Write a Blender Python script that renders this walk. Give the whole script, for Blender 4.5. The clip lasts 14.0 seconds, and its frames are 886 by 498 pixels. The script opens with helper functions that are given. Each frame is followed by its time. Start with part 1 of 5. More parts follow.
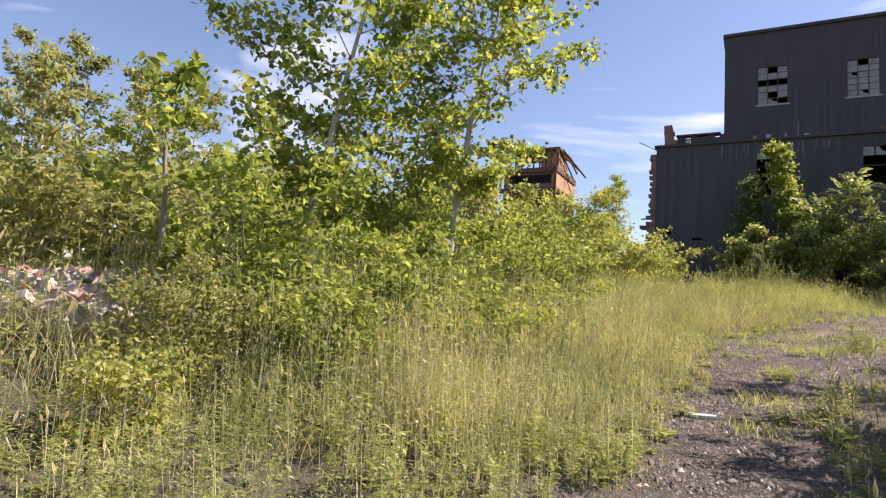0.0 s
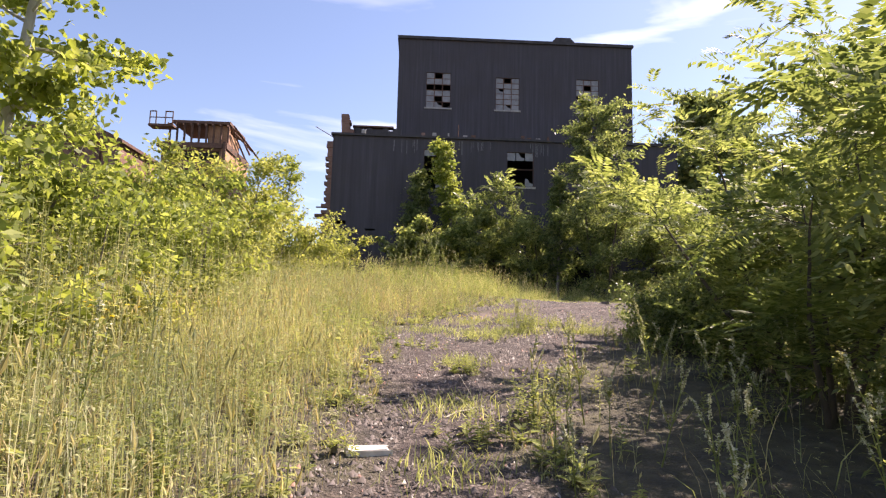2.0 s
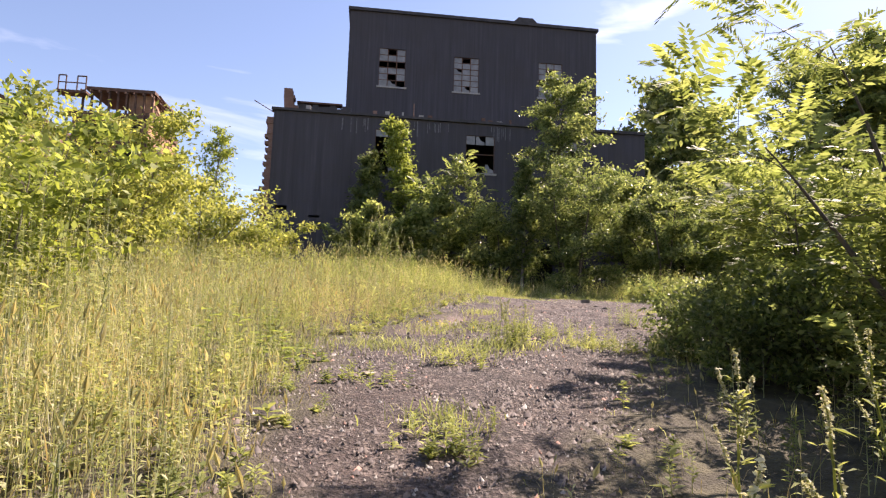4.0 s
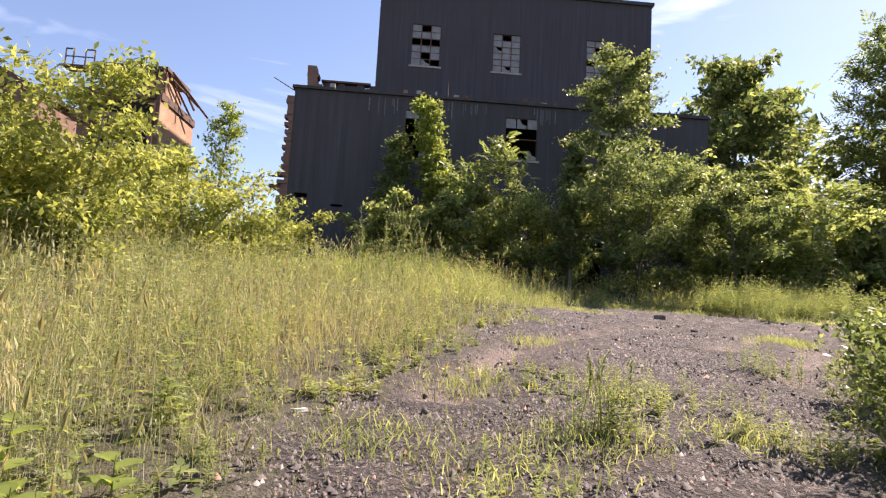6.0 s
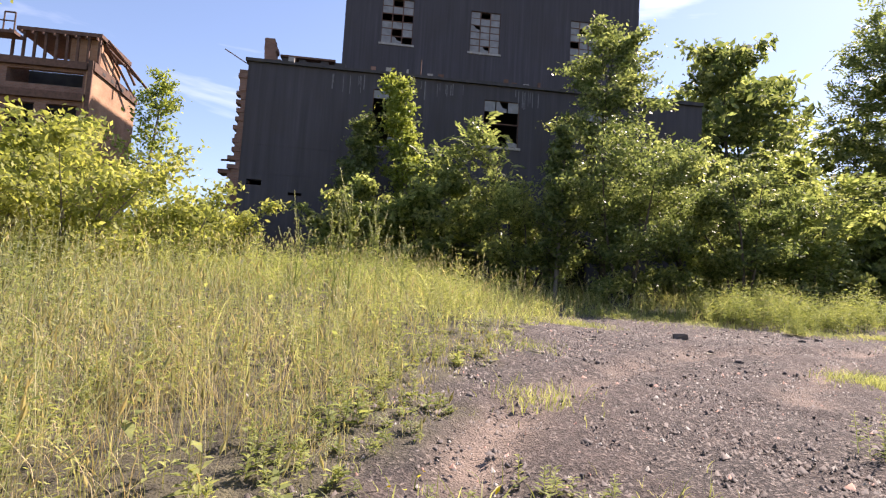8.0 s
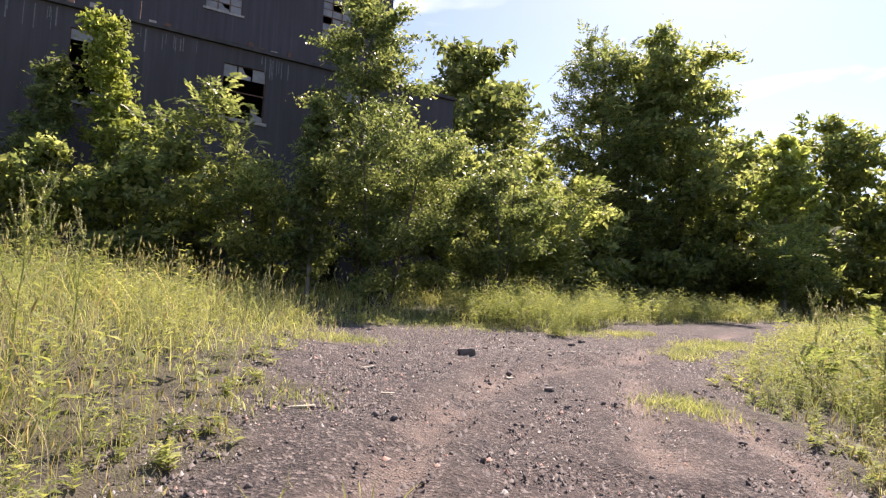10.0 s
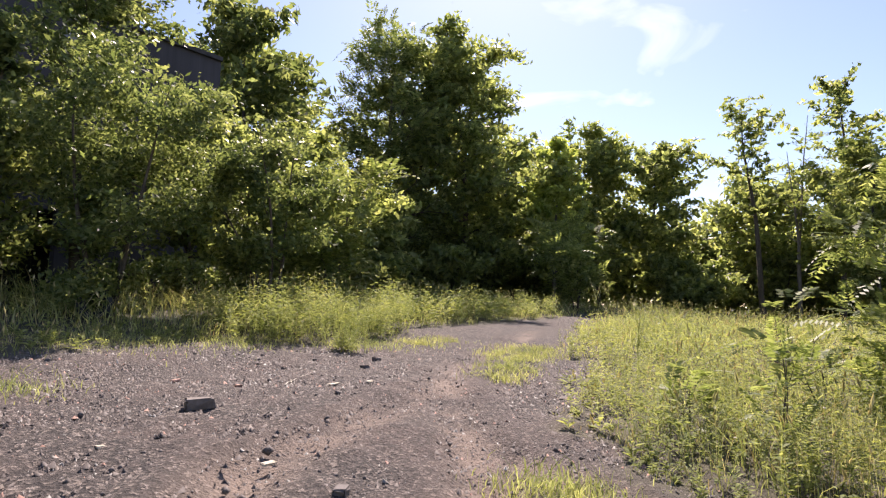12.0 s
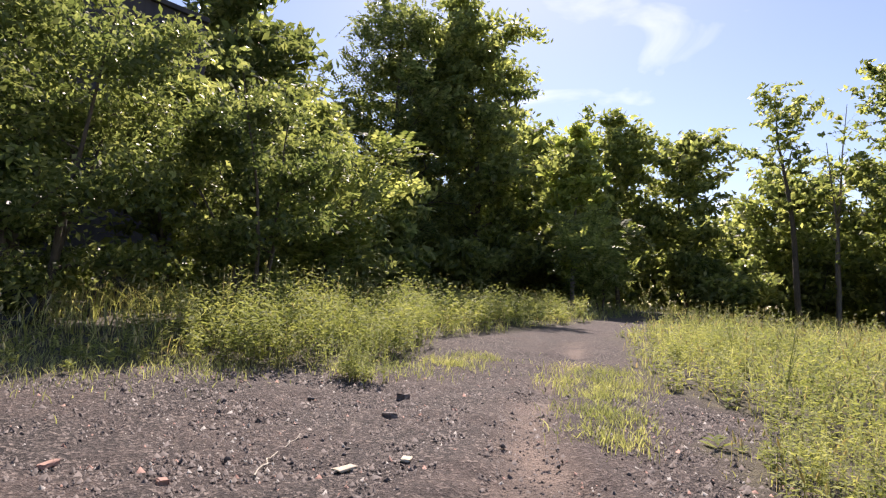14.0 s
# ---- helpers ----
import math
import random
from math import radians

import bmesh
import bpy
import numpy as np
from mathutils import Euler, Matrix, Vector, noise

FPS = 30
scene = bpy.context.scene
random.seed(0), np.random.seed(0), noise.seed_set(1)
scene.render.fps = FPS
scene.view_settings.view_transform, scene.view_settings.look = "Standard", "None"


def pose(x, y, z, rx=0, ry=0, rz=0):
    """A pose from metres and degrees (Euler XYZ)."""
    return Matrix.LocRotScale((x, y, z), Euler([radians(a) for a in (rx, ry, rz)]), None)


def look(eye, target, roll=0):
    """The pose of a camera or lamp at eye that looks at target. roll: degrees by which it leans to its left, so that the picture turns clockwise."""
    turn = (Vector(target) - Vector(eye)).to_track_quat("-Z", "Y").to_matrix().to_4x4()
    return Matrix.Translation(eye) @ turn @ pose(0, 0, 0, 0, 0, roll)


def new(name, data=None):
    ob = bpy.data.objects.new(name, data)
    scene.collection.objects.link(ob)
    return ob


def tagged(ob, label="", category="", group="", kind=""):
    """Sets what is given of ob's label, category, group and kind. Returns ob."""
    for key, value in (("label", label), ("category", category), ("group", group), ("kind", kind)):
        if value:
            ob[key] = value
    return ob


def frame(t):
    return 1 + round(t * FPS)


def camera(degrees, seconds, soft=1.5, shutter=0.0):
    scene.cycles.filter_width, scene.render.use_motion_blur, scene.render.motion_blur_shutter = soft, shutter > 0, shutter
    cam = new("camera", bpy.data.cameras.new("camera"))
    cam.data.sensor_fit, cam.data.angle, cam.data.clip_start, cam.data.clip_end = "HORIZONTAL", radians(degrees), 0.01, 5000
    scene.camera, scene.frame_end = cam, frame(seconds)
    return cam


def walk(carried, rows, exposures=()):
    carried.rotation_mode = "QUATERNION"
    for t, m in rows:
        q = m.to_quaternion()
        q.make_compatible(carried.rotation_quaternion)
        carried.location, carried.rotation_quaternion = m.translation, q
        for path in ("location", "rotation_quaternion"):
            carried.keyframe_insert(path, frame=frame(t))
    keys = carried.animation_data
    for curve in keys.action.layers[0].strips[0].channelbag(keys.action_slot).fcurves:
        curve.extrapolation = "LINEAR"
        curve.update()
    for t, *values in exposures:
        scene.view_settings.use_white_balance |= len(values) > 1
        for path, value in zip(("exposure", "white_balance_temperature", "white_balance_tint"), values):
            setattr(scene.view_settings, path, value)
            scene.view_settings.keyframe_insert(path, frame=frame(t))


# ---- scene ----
cam = camera(73.5, 14.0, soft=1.25)
PATH = [
    (0, (0.071, 0.447, 1.153), (-0.865, 2.202, 1.369), 3.7),
    (0.5, (0.035, 1.382, 1.129), (-0.442, 3.309, 1.376), 2.4),
    (1, (-0.092, 2.129, 1.129), (-0.267, 4.105, 1.378), 1.8),
    (1.5, (-0.139, 3.038, 1.099), (-0.118, 5.022, 1.346), 1.2),
    (2, (-0.156, 3.917, 1.055), (-0.076, 5.9, 1.304), 1.4),
    (2.5, (-0.264, 4.837, 1.01), (-0.045, 6.81, 1.252), 1.3),
    (3, (-0.231, 5.818, 1.042), (0.021, 7.789, 1.278), 1.5),
    (3.2, (-0.207, 6.197, 1.08), (0.024, 8.169, 1.321), 1.8),
    (5.3, (0.15, 10.133, 1.693), (0.457, 12.097, 1.909), 2.2),
    (5.5, (0.206, 10.557, 1.744), (0.515, 12.521, 1.961), 2.5),
    (6, (0.284, 11.533, 1.899), (0.421, 13.518, 2.101), 3.1),
    (6.5, (0.454, 12.451, 2.062), (0.532, 14.439, 2.258), 3.1),
    (7, (0.648, 13.366, 2.217), (0.694, 15.356, 2.411), 3.5),
    (7.2, (0.709, 13.717, 2.229), (0.761, 15.708, 2.417), 3.5),
    (9.3, (0.661, 16.719, 2.752), (1.375, 18.579, 2.93), 2.8),
    (9.5, (0.794, 17.034, 2.768), (1.578, 18.865, 2.944), 2.7),
    (10, (1.239, 17.95, 2.821), (2.27, 19.654, 3.005), 2.1),
    (10.5, (1.809, 18.739, 2.913), (2.996, 20.338, 3.101), 1.8),
    (11, (2.389, 19.458, 2.949), (3.738, 20.922, 3.136), 1.5),
    (11.5, (3.031, 20.167, 3.002), (4.533, 21.474, 3.187), 1.0),
    (12, (3.648, 20.827, 3.092), (5.22, 22.05, 3.274), 1.0),
    (12.5, (4.326, 21.552, 3.149), (6.028, 22.587, 3.331), 0.6),
    (13, (5.0, 22.286, 3.204), (6.723, 23.285, 3.384), 0.8),
    (13.5, (5.635, 23.014, 3.242), (7.342, 24.042, 3.417), 1.0),
    (14, (6.12, 23.769, 3.252), (7.696, 24.988, 3.423), 1.7),
]
walk(cam, [(t, look(eye, target, roll)) for t, eye, target, roll in PATH], [(0, 1.14, 6600, 26), (1, 1.16, 6700, 26), (2, 1.40, 6800, 29), (3, 1.45, 6900, 30), (5.5, 1.30, 6600, 26), (7, 1.40, 6600, 26), (10, 1.3, 6600, 28), (12.5, 1.1, 6500, 26), (14, 0.98, 6500, 26)])

# ---- world, sun ----
SUN_AZ, SUN_EL = 57.0, 46.0  # degrees clockwise from +y, degrees up
world = bpy.data.worlds.new("sky")
scene.world = world
world.use_nodes = True
wn, wl = world.node_tree.nodes, world.node_tree.links
wn.clear()
sky = wn.new("ShaderNodeTexSky")
sky.sky_type, sky.sun_disc = "NISHITA", False
sky.sun_elevation, sky.sun_rotation = radians(SUN_EL), radians(SUN_AZ)
sky.air_density, sky.dust_density, sky.ozone_density = 1.05, 0.4, 1.4
wtex = wn.new("ShaderNodeTexCoord")
wmap = wn.new("ShaderNodeMapping")
wmap.inputs["Scale"].default_value = (1.1, 2.6, 6.5)
wmap.inputs["Rotation"].default_value = (0.12, 0.0, 0.5)
cirrus = wn.new("ShaderNodeTexNoise")
cirrus.inputs["Scale"].default_value, cirrus.inputs["Detail"].default_value = 1.7, 8.0
cirrus.inputs["Distortion"].default_value = 0.7
cramp = wn.new("ShaderNodeValToRGB")
cramp.color_ramp.elements[0].position, cramp.color_ramp.elements[1].position = 0.57, 1.0
cmix = wn.new("ShaderNodeMixRGB")
cmix.inputs["Color2"].default_value = (11.0, 11.3, 11.8, 1)
wbg = wn.new("ShaderNodeBackground")
wbg.inputs["Strength"].default_value = 0.08
wout = wn.new("ShaderNodeOutputWorld")
wl.new(wtex.outputs["Generated"], wmap.inputs["Vector"])
wl.new(wmap.outputs["Vector"], cirrus.inputs["Vector"])
wl.new(cirrus.outputs["Fac"], cramp.inputs["Fac"])
wl.new(cramp.outputs["Color"], cmix.inputs["Fac"])
wl.new(sky.outputs["Color"], cmix.inputs["Color1"])
wl.new(cmix.outputs["Color"], wbg.inputs["Color"])
wl.new(wbg.outputs["Background"], wout.inputs["Surface"])
sun = new("sun", bpy.data.lights.new("sun", "SUN"))
sun.data.energy, sun.data.angle, sun.data.color = 4.8, radians(0.53), (1.0, 0.92, 0.78)
az, el = radians(SUN_AZ), radians(SUN_EL)
sun.matrix_world = look((0, 0, 60), (-60 * math.sin(az) * math.cos(el), -60 * math.cos(az) * math.cos(el), 60 - 60 * math.sin(el)))


# ---- materials ----
class Mat:
    """A node material under construction."""

    def __init__(self, name, rough=0.8, metal=0.0):
        self.m = bpy.data.materials.new(name)
        self.m.use_nodes = True
        self.n, self.l = self.m.node_tree.nodes, self.m.node_tree.links
        self.b = self.n["Principled BSDF"]
        self.b.inputs["Roughness"].default_value, self.b.inputs["Metallic"].default_value = rough, metal
        self.pos = self.n.new("ShaderNodeNewGeometry").outputs["Position"]

    def noise(self, scale, detail=4.0, stretch=None, rough=0.55):
        t = self.n.new("ShaderNodeTexNoise")
        t.inputs["Scale"].default_value, t.inputs["Detail"].default_value, t.inputs["Roughness"].default_value = scale, detail, rough
        src = self.pos
        if stretch:
            mp = self.n.new("ShaderNodeMapping")
            mp.inputs["Scale"].default_value = stretch
            self.l.new(self.pos, mp.inputs["Vector"])
            src = mp.outputs["Vector"]
        self.l.new(src, t.inputs["Vector"])
        return t.outputs["Fac"]

    def voronoi(self, scale, out="Distance"):
        t = self.n.new("ShaderNodeTexVoronoi")
        t.inputs["Scale"].default_value = scale
        self.l.new(self.pos, t.inputs["Vector"])
        return t.outputs[out]

    def ramp(self, fac, *stops):
        r = self.n.new("ShaderNodeValToRGB")
        e = r.color_ramp.elements
        while len(e) < len(stops):
            e.new(0.5)
        for i, (p, c) in enumerate(stops):
            e[i].position = p
            e[i].color = (*c, 1) if len(c) == 3 else c
        self.l.new(fac, r.inputs["Fac"])
        return r.outputs["Color"]

    def mix(self, fac, a, b, blend="MIX"):
        x = self.n.new("ShaderNodeMixRGB")
        x.blend_type = blend
        for key, v in (("Fac", fac), ("Color1", a), ("Color2", b)):
            if isinstance(v, (int, float)):
                x.inputs[key].default_value = v
            elif isinstance(v, tuple):
                x.inputs[key].default_value = (*v, 1)
            else:
                self.l.new(v, x.inputs[key])
        return x.outputs["Color"]

    def attr(self, name):
        a = self.n.new("ShaderNodeAttribute")
        a.attribute_name = name
        return a.outputs["Fac"]

    def island(self):
        return self.n.new("ShaderNodeNewGeometry").outputs["Random Per Island"]

    def object_random(self):
        return self.n.new("ShaderNodeObjectInfo").outputs["Random"]

    def colour(self, c):
        if isinstance(c, tuple):
            self.b.inputs["Base Color"].default_value = (*c, 1)
        else:
            self.l.new(c, self.b.inputs["Base Color"])
        return self

    def bump(self, h, strength=0.5, dist=0.02):
        bp = self.n.new("ShaderNodeBump")
        bp.inputs["Strength"].default_value, bp.inputs["Distance"].default_value = strength, dist
        self.l.new(h, bp.inputs["Height"])
        self.l.new(bp.outputs["Normal"], self.b.inputs["Normal"])
        return self

    def translucent(self, colour, amount):
        t = self.n.new("ShaderNodeBsdfTranslucent")
        if isinstance(colour, tuple):
            t.inputs["Color"].default_value = (*colour, 1)
        else:
            self.l.new(colour, t.inputs["Color"])
        mx = self.n.new("ShaderNodeMixShader")
        mx.inputs["Fac"].default_value = amount
        self.l.new(self.b.outputs["BSDF"], mx.inputs[1])
        self.l.new(t.outputs["BSDF"], mx.inputs[2])
        self.l.new(mx.outputs["Shader"], self.n["Material Output"].inputs["Surface"])
        return self


def leaf_material(name, dark, mid, light, trans=0.45, rough=0.45, lift=1.6):
    k = Mat(name, rough)
    c = k.ramp(k.island(), (0.0, dark), (0.5, mid), (1.0, light))
    patch = k.ramp(k.noise(0.55, 2.0), (0.3, (0.72, 0.78, 0.7)), (0.7, (1.15, 1.1, 1.0)))
    c = k.mix(1.0, c, patch, "MULTIPLY")
    c = k.mix(1.0, c, k.ramp(k.noise(2.6, 3.0), (0.35, (0.7, 0.74, 0.72)), (0.65, (1.2, 1.18, 1.12))), "MULTIPLY")
    k.b.inputs["Specular IOR Level"].default_value = 0.22
    k.colour(c)
    k.translucent(k.mix(1.0, c, (lift * 1.04, lift, lift * 0.6), "MULTIPLY"), trans)
    return k.m


def bark_material(name, a, b, scale=14.0):
    k = Mat(name, 0.9)
    n1 = k.noise(scale, 5.0, (1, 1, 0.25))
    return k.colour(k.ramp(n1, (0.3, a), (0.7, b))).bump(n1, 0.6, 0.02).m


LEAF_ASPEN = leaf_material("aspen_leaf", (0.15, 0.19, 0.045), (0.25, 0.30, 0.08), (0.38, 0.42, 0.17), 0.5, 0.5)
LEAF_SUMAC = leaf_material("sumac_leaf", (0.115, 0.15, 0.052), (0.21, 0.255, 0.105), (0.34, 0.375, 0.195), 0.52, 0.5, 1.5)
LEAF_LIME = leaf_material("lime_leaf", (0.24, 0.30, 0.10), (0.37, 0.43, 0.17), (0.52, 0.56, 0.27), 0.55, 0.45, 1.6)
LEAF_TREE = leaf_material("tree_leaf", (0.078, 0.108, 0.048), (0.145, 0.182, 0.086), (0.27, 0.305, 0.165), 0.53, 0.38, 1.75)
LEAF_DARK = leaf_material("dark_leaf", (0.115, 0.145, 0.07), (0.20, 0.235, 0.115), (0.34, 0.37, 0.195), 0.63, 0.4, 1.9)
LEAF_YELLOW = leaf_material("yellow_green_leaf", (0.19, 0.22, 0.065), (0.31, 0.335, 0.115), (0.45, 0.45, 0.19), 0.5, 0.55)
LEAF_BIRCH = leaf_material("birch_leaf", (0.18, 0.20, 0.08), (0.28, 0.29, 0.13), (0.38, 0.38, 0.20), 0.45, 0.6)
GRASS_GREEN = leaf_material("green_grass", (0.19, 0.215, 0.09), (0.34, 0.37, 0.185), (0.54, 0.55, 0.34), 0.45, 0.6)
GRASS_STRAW = leaf_material("straw_grass", (0.40, 0.31, 0.19), (0.58, 0.47, 0.31), (0.74, 0.64, 0.45), 0.35, 0.65, 1.15)
WEED_LEAF = leaf_material("weed_leaf", (0.16, 0.19, 0.075), (0.25, 0.285, 0.12), (0.37, 0.40, 0.19), 0.45, 0.7)
SILVER_LEAF = leaf_material("silvery_weed_leaf", (0.21, 0.235, 0.12), (0.36, 0.38, 0.22), (0.58, 0.58, 0.40), 0.4, 0.6, 1.3)
SEED_HEAD = leaf_material("seed_head", (0.44, 0.39, 0.23), (0.60, 0.54, 0.36), (0.73, 0.68, 0.50), 0.3, 0.7, 1.1)
SEED_SPIKE = leaf_material("seed_spike", (0.50, 0.47, 0.34), (0.66, 0.64, 0.52), (0.8, 0.79, 0.70), 0.3, 0.7, 1.1)
FLOWER_YELLOW = leaf_material("yellow_flower", (0.60, 0.44, 0.02), (0.75, 0.56, 0.02), (0.8, 0.64, 0.05), 0.3, 0.6, 1.1)
FLOWER_WHITE = leaf_material("white_flower", (0.55, 0.52, 0.52), (0.65, 0.6, 0.62), (0.75, 0.72, 0.72), 0.3, 0.6, 1.0)
BARK_PALE = bark_material("pale_bark", (0.30, 0.28, 0.23), (0.52, 0.50, 0.44), 8.0)
BARK_DARK = bark_material("dark_bark", (0.05, 0.04, 0.03), (0.12, 0.095, 0.07))
BARK_GREY = bark_material("grey_bark", (0.13, 0.11, 0.09), (0.24, 0.21, 0.17))
DEAD_STICK = bark_material("weathered_stick", (0.24, 0.21, 0.16), (0.42, 0.38, 0.30), 20.0)
STRAW_STICK = bark_material("bleached_stick", (0.38, 0.34, 0.26), (0.58, 0.53, 0.43), 20.0)


def ground_material():
    k = Mat("ground_soil_and_cinders", 0.95)
    stones = k.voronoi(36.0, "Color")
    grain = k.noise(60.0, 6.0)
    broad = k.noise(0.9, 5.0)
    peb = k.voronoi(36.0)
    g1 = k.ramp(stones, (0.15, (0.010, 0.0085, 0.008)), (0.45, (0.050, 0.040, 0.035)), (0.64, (0.090, 0.071, 0.060)), (0.9, (0.27, 0.225, 0.19)))
    g1 = k.mix(k.ramp(grain, (0.35, (0, 0, 0)), (0.75, (0.3, 0.3, 0.3))), g1, (0.065, 0.052, 0.047))
    g1 = k.mix(k.ramp(broad, (0.42, (0, 0, 0)), (0.62, (0.4, 0.4, 0.4))), g1, (0.115, 0.080, 0.066))
    lumps = k.noise(11.0, 6.0, None, 0.75)
    g1 = k.mix(k.ramp(lumps, (0.44, (0.6, 0.6, 0.6)), (0.56, (0, 0, 0))), g1, (0.026, 0.021, 0.019))
    g1 = k.mix(k.ramp(k.voronoi(43.0, "Color"), (0.90, (0, 0, 0)), (0.97, (0.8, 0.8, 0.8))), g1, (0.34, 0.30, 0.27))
    g1 = k.mix(k.attr("track"), g1, k.ramp(grain, (0.3, (0.155, 0.115, 0.09)), (0.7, (0.29, 0.22, 0.17))))
    soil = k.ramp(k.noise(5.0, 6.0), (0.3, (0.045, 0.038, 0.028)), (0.55, (0.085, 0.075, 0.046)), (0.8, (0.14, 0.125, 0.07)))
    k.colour(k.mix(k.attr("gravel"), soil, g1))
    h = k.mix(0.5, peb, grain)
    return k.bump(k.mix(0.5, h, lumps), 1.0, 0.05).m


def wall_material():
    k = Mat("tarred_cladding", 0.75)
    streak = k.noise(1.6, 6.0, (3.0, 3.0, 0.12))
    blotch = k.noise(0.35, 5.0)
    c = k.ramp(streak, (0.25, (0.040, 0.036, 0.041)), (0.6, (0.062, 0.057, 0.064)), (0.85, (0.10, 0.094, 0.10)))
    c = k.mix(k.ramp(blotch, (0.42, (0, 0, 0)), (0.72, (0.6, 0.6, 0.6))), c, (0.05, 0.042, 0.041))
    wave = k.n.new("ShaderNodeTexWave")
    wave.inputs["Scale"].default_value, wave.inputs["Distortion"].default_value = 1.6, 0.2
    k.l.new(k.pos, wave.inputs["Vector"])
    return k.colour(c).bump(k.mix(0.6, wave.outputs["Color"], streak), 0.09, 0.03).m


def brick_material(name, a, b, mortar):
    k = Mat(name, 0.9)
    t = k.n.new("ShaderNodeTexBrick")
    t.inputs["Scale"].default_value = 1.0
    t.inputs["Brick Width"].default_value, t.inputs["Row Height"].default_value, t.inputs["Mortar Size"].default_value = 0.22, 0.075, 0.01
    t.inputs["Color1"].default_value, t.inputs["Color2"].default_value, t.inputs["Mortar"].default_value = (*a, 1), (*b, 1), (*mortar, 1)
    sep = k.n.new("ShaderNodeSeparateXYZ")
    com = k.n.new("ShaderNodeCombineXYZ")
    add = k.n.new("ShaderNodeMath")
    k.l.new(k.pos, sep.inputs[0])
    k.l.new(sep.outputs["X"], add.inputs[0])
    k.l.new(sep.outputs["Y"], add.inputs[1])
    k.l.new(add.outputs[0], com.inputs["X"])
    k.l.new(sep.outputs["Z"], com.inputs["Y"])
    k.l.new(com.outputs[0], t.inputs["Vector"])
    wear = k.ramp(k.noise(0.9, 6.0), (0.35, (0.7, 0.66, 0.62)), (0.7, (1.1, 1.08, 1.05)))
    c = k.mix(1.0, t.outputs["Color"], wear, "MULTIPLY")
    return k.colour(c).bump(t.outputs["Fac"], -0.4, 0.01).m


def plain(name, a, b, scale=6.0, rough=0.8, metal=0.0, bump=0.3):
    k = Mat(name, rough, metal)
    n1 = k.noise(scale, 6.0)
    return k.colour(k.ramp(n1, (0.3, a), (0.7, b))).bump(n1, bump, 0.02).m


GROUND = ground_material()
TAR_WALL = wall_material()
# The boiler house's sun and shade are split between these two brick colours.
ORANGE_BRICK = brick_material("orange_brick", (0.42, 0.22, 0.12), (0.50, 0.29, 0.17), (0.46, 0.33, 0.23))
RED_OR_SHADED_BRICK = brick_material("old_red_or_shaded_brick", (0.20, 0.10, 0.07), (0.27, 0.14, 0.10), (0.24, 0.19, 0.16))
RUST = plain("rusted_steel", (0.08, 0.045, 0.03), (0.17, 0.09, 0.06), 5.0, 0.85)
DARK_ROOF = plain("dark_roof_felt", (0.035, 0.032, 0.033), (0.075, 0.068, 0.066), 2.0)
# INSIDE is near black: the shade of unlit rooms is put into its colour.
INSIDE = plain("interior_shade", (0.03, 0.028, 0.028), (0.06, 0.055, 0.05), 1.5)
CONCRETE = plain("weathered_concrete", (0.26, 0.245, 0.22), (0.40, 0.38, 0.34), 7.0)
LIME = plain("lime_stain", (0.10, 0.10, 0.105), (0.20, 0.20, 0.20), 9.0)
PANE = plain("grimy_glass", (0.17, 0.17, 0.168), (0.28, 0.28, 0.27), 3.0, 0.35, 0.0, 0.05)
DARK_BLOCK = plain("dark_paving_block", (0.085, 0.070, 0.063), (0.15, 0.127, 0.115), 18.0)
GREY_STONE = plain("grey_stone", (0.10, 0.081, 0.071), (0.195, 0.163, 0.14), 16.0)
PALE_STONE = plain("pale_stone", (0.46, 0.43, 0.38), (0.66, 0.63, 0.57), 14.0)
CHIP = plain("splintered_wood", (0.40, 0.34, 0.25), (0.60, 0.53, 0.41), 30.0)
RUBBER = plain("old_rubber", (0.02, 0.02, 0.021), (0.045, 0.044, 0.043), 12.0, 0.7)
RUBBLE_BRICK = [plain("rubble_brick_" + n, a, b, 9.0) for n, a, b in (
    ("red", (0.30, 0.17, 0.13), (0.42, 0.26, 0.20)), ("pink", (0.40, 0.29, 0.24), (0.52, 0.40, 0.33)), ("grey", (0.30, 0.27, 0.24), (0.46, 0.42, 0.37)))]


# ---- mesh helpers ----
def smooth(a, b, x):
    k = np.clip((x - a) / (b - a), 0, 1)
    return k * k * (3 - 2 * k)


def mesh_of(name, verts, faces, material, mats=None):
    """A mesh from arrays: verts (n, 3), faces a list of (m, k) index arrays."""
    me = bpy.data.meshes.new(name)
    verts = np.asarray(verts, dtype=np.float32)
    faces = [np.asarray(f, dtype=np.int32) for f in faces if len(f)]
    me.vertices.add(len(verts))
    me.vertices.foreach_set("co", verts.ravel())
    idx = np.concatenate([f.ravel() for f in faces])
    size = np.concatenate([np.full(len(f), f.shape[1], dtype=np.int32) for f in faces])
    start = np.concatenate([[0], np.cumsum(size)[:-1]]).astype(np.int32)
    me.loops.add(len(idx))
    me.loops.foreach_set("vertex_index", idx)
    me.polygons.add(len(size))
    me.polygons.foreach_set("loop_start", start)
    for m in (mats or [material]):
        me.materials.append(m)
    me.update(calc_edges=True)
    return me


def child(name, me, parent, label=""):
    ob = new(name, me)
    ob.parent = parent
    return tagged(ob, label)


def bm_mesh(name, bm, material):
    me = bpy.data.meshes.new(name)
    bm.to_mesh(me)
    bm.free()
    me.materials.append(material)
    return me


def part(name, bm, material, parent, label=""):
    return child(name, bm_mesh(name, bm, material), parent, label)


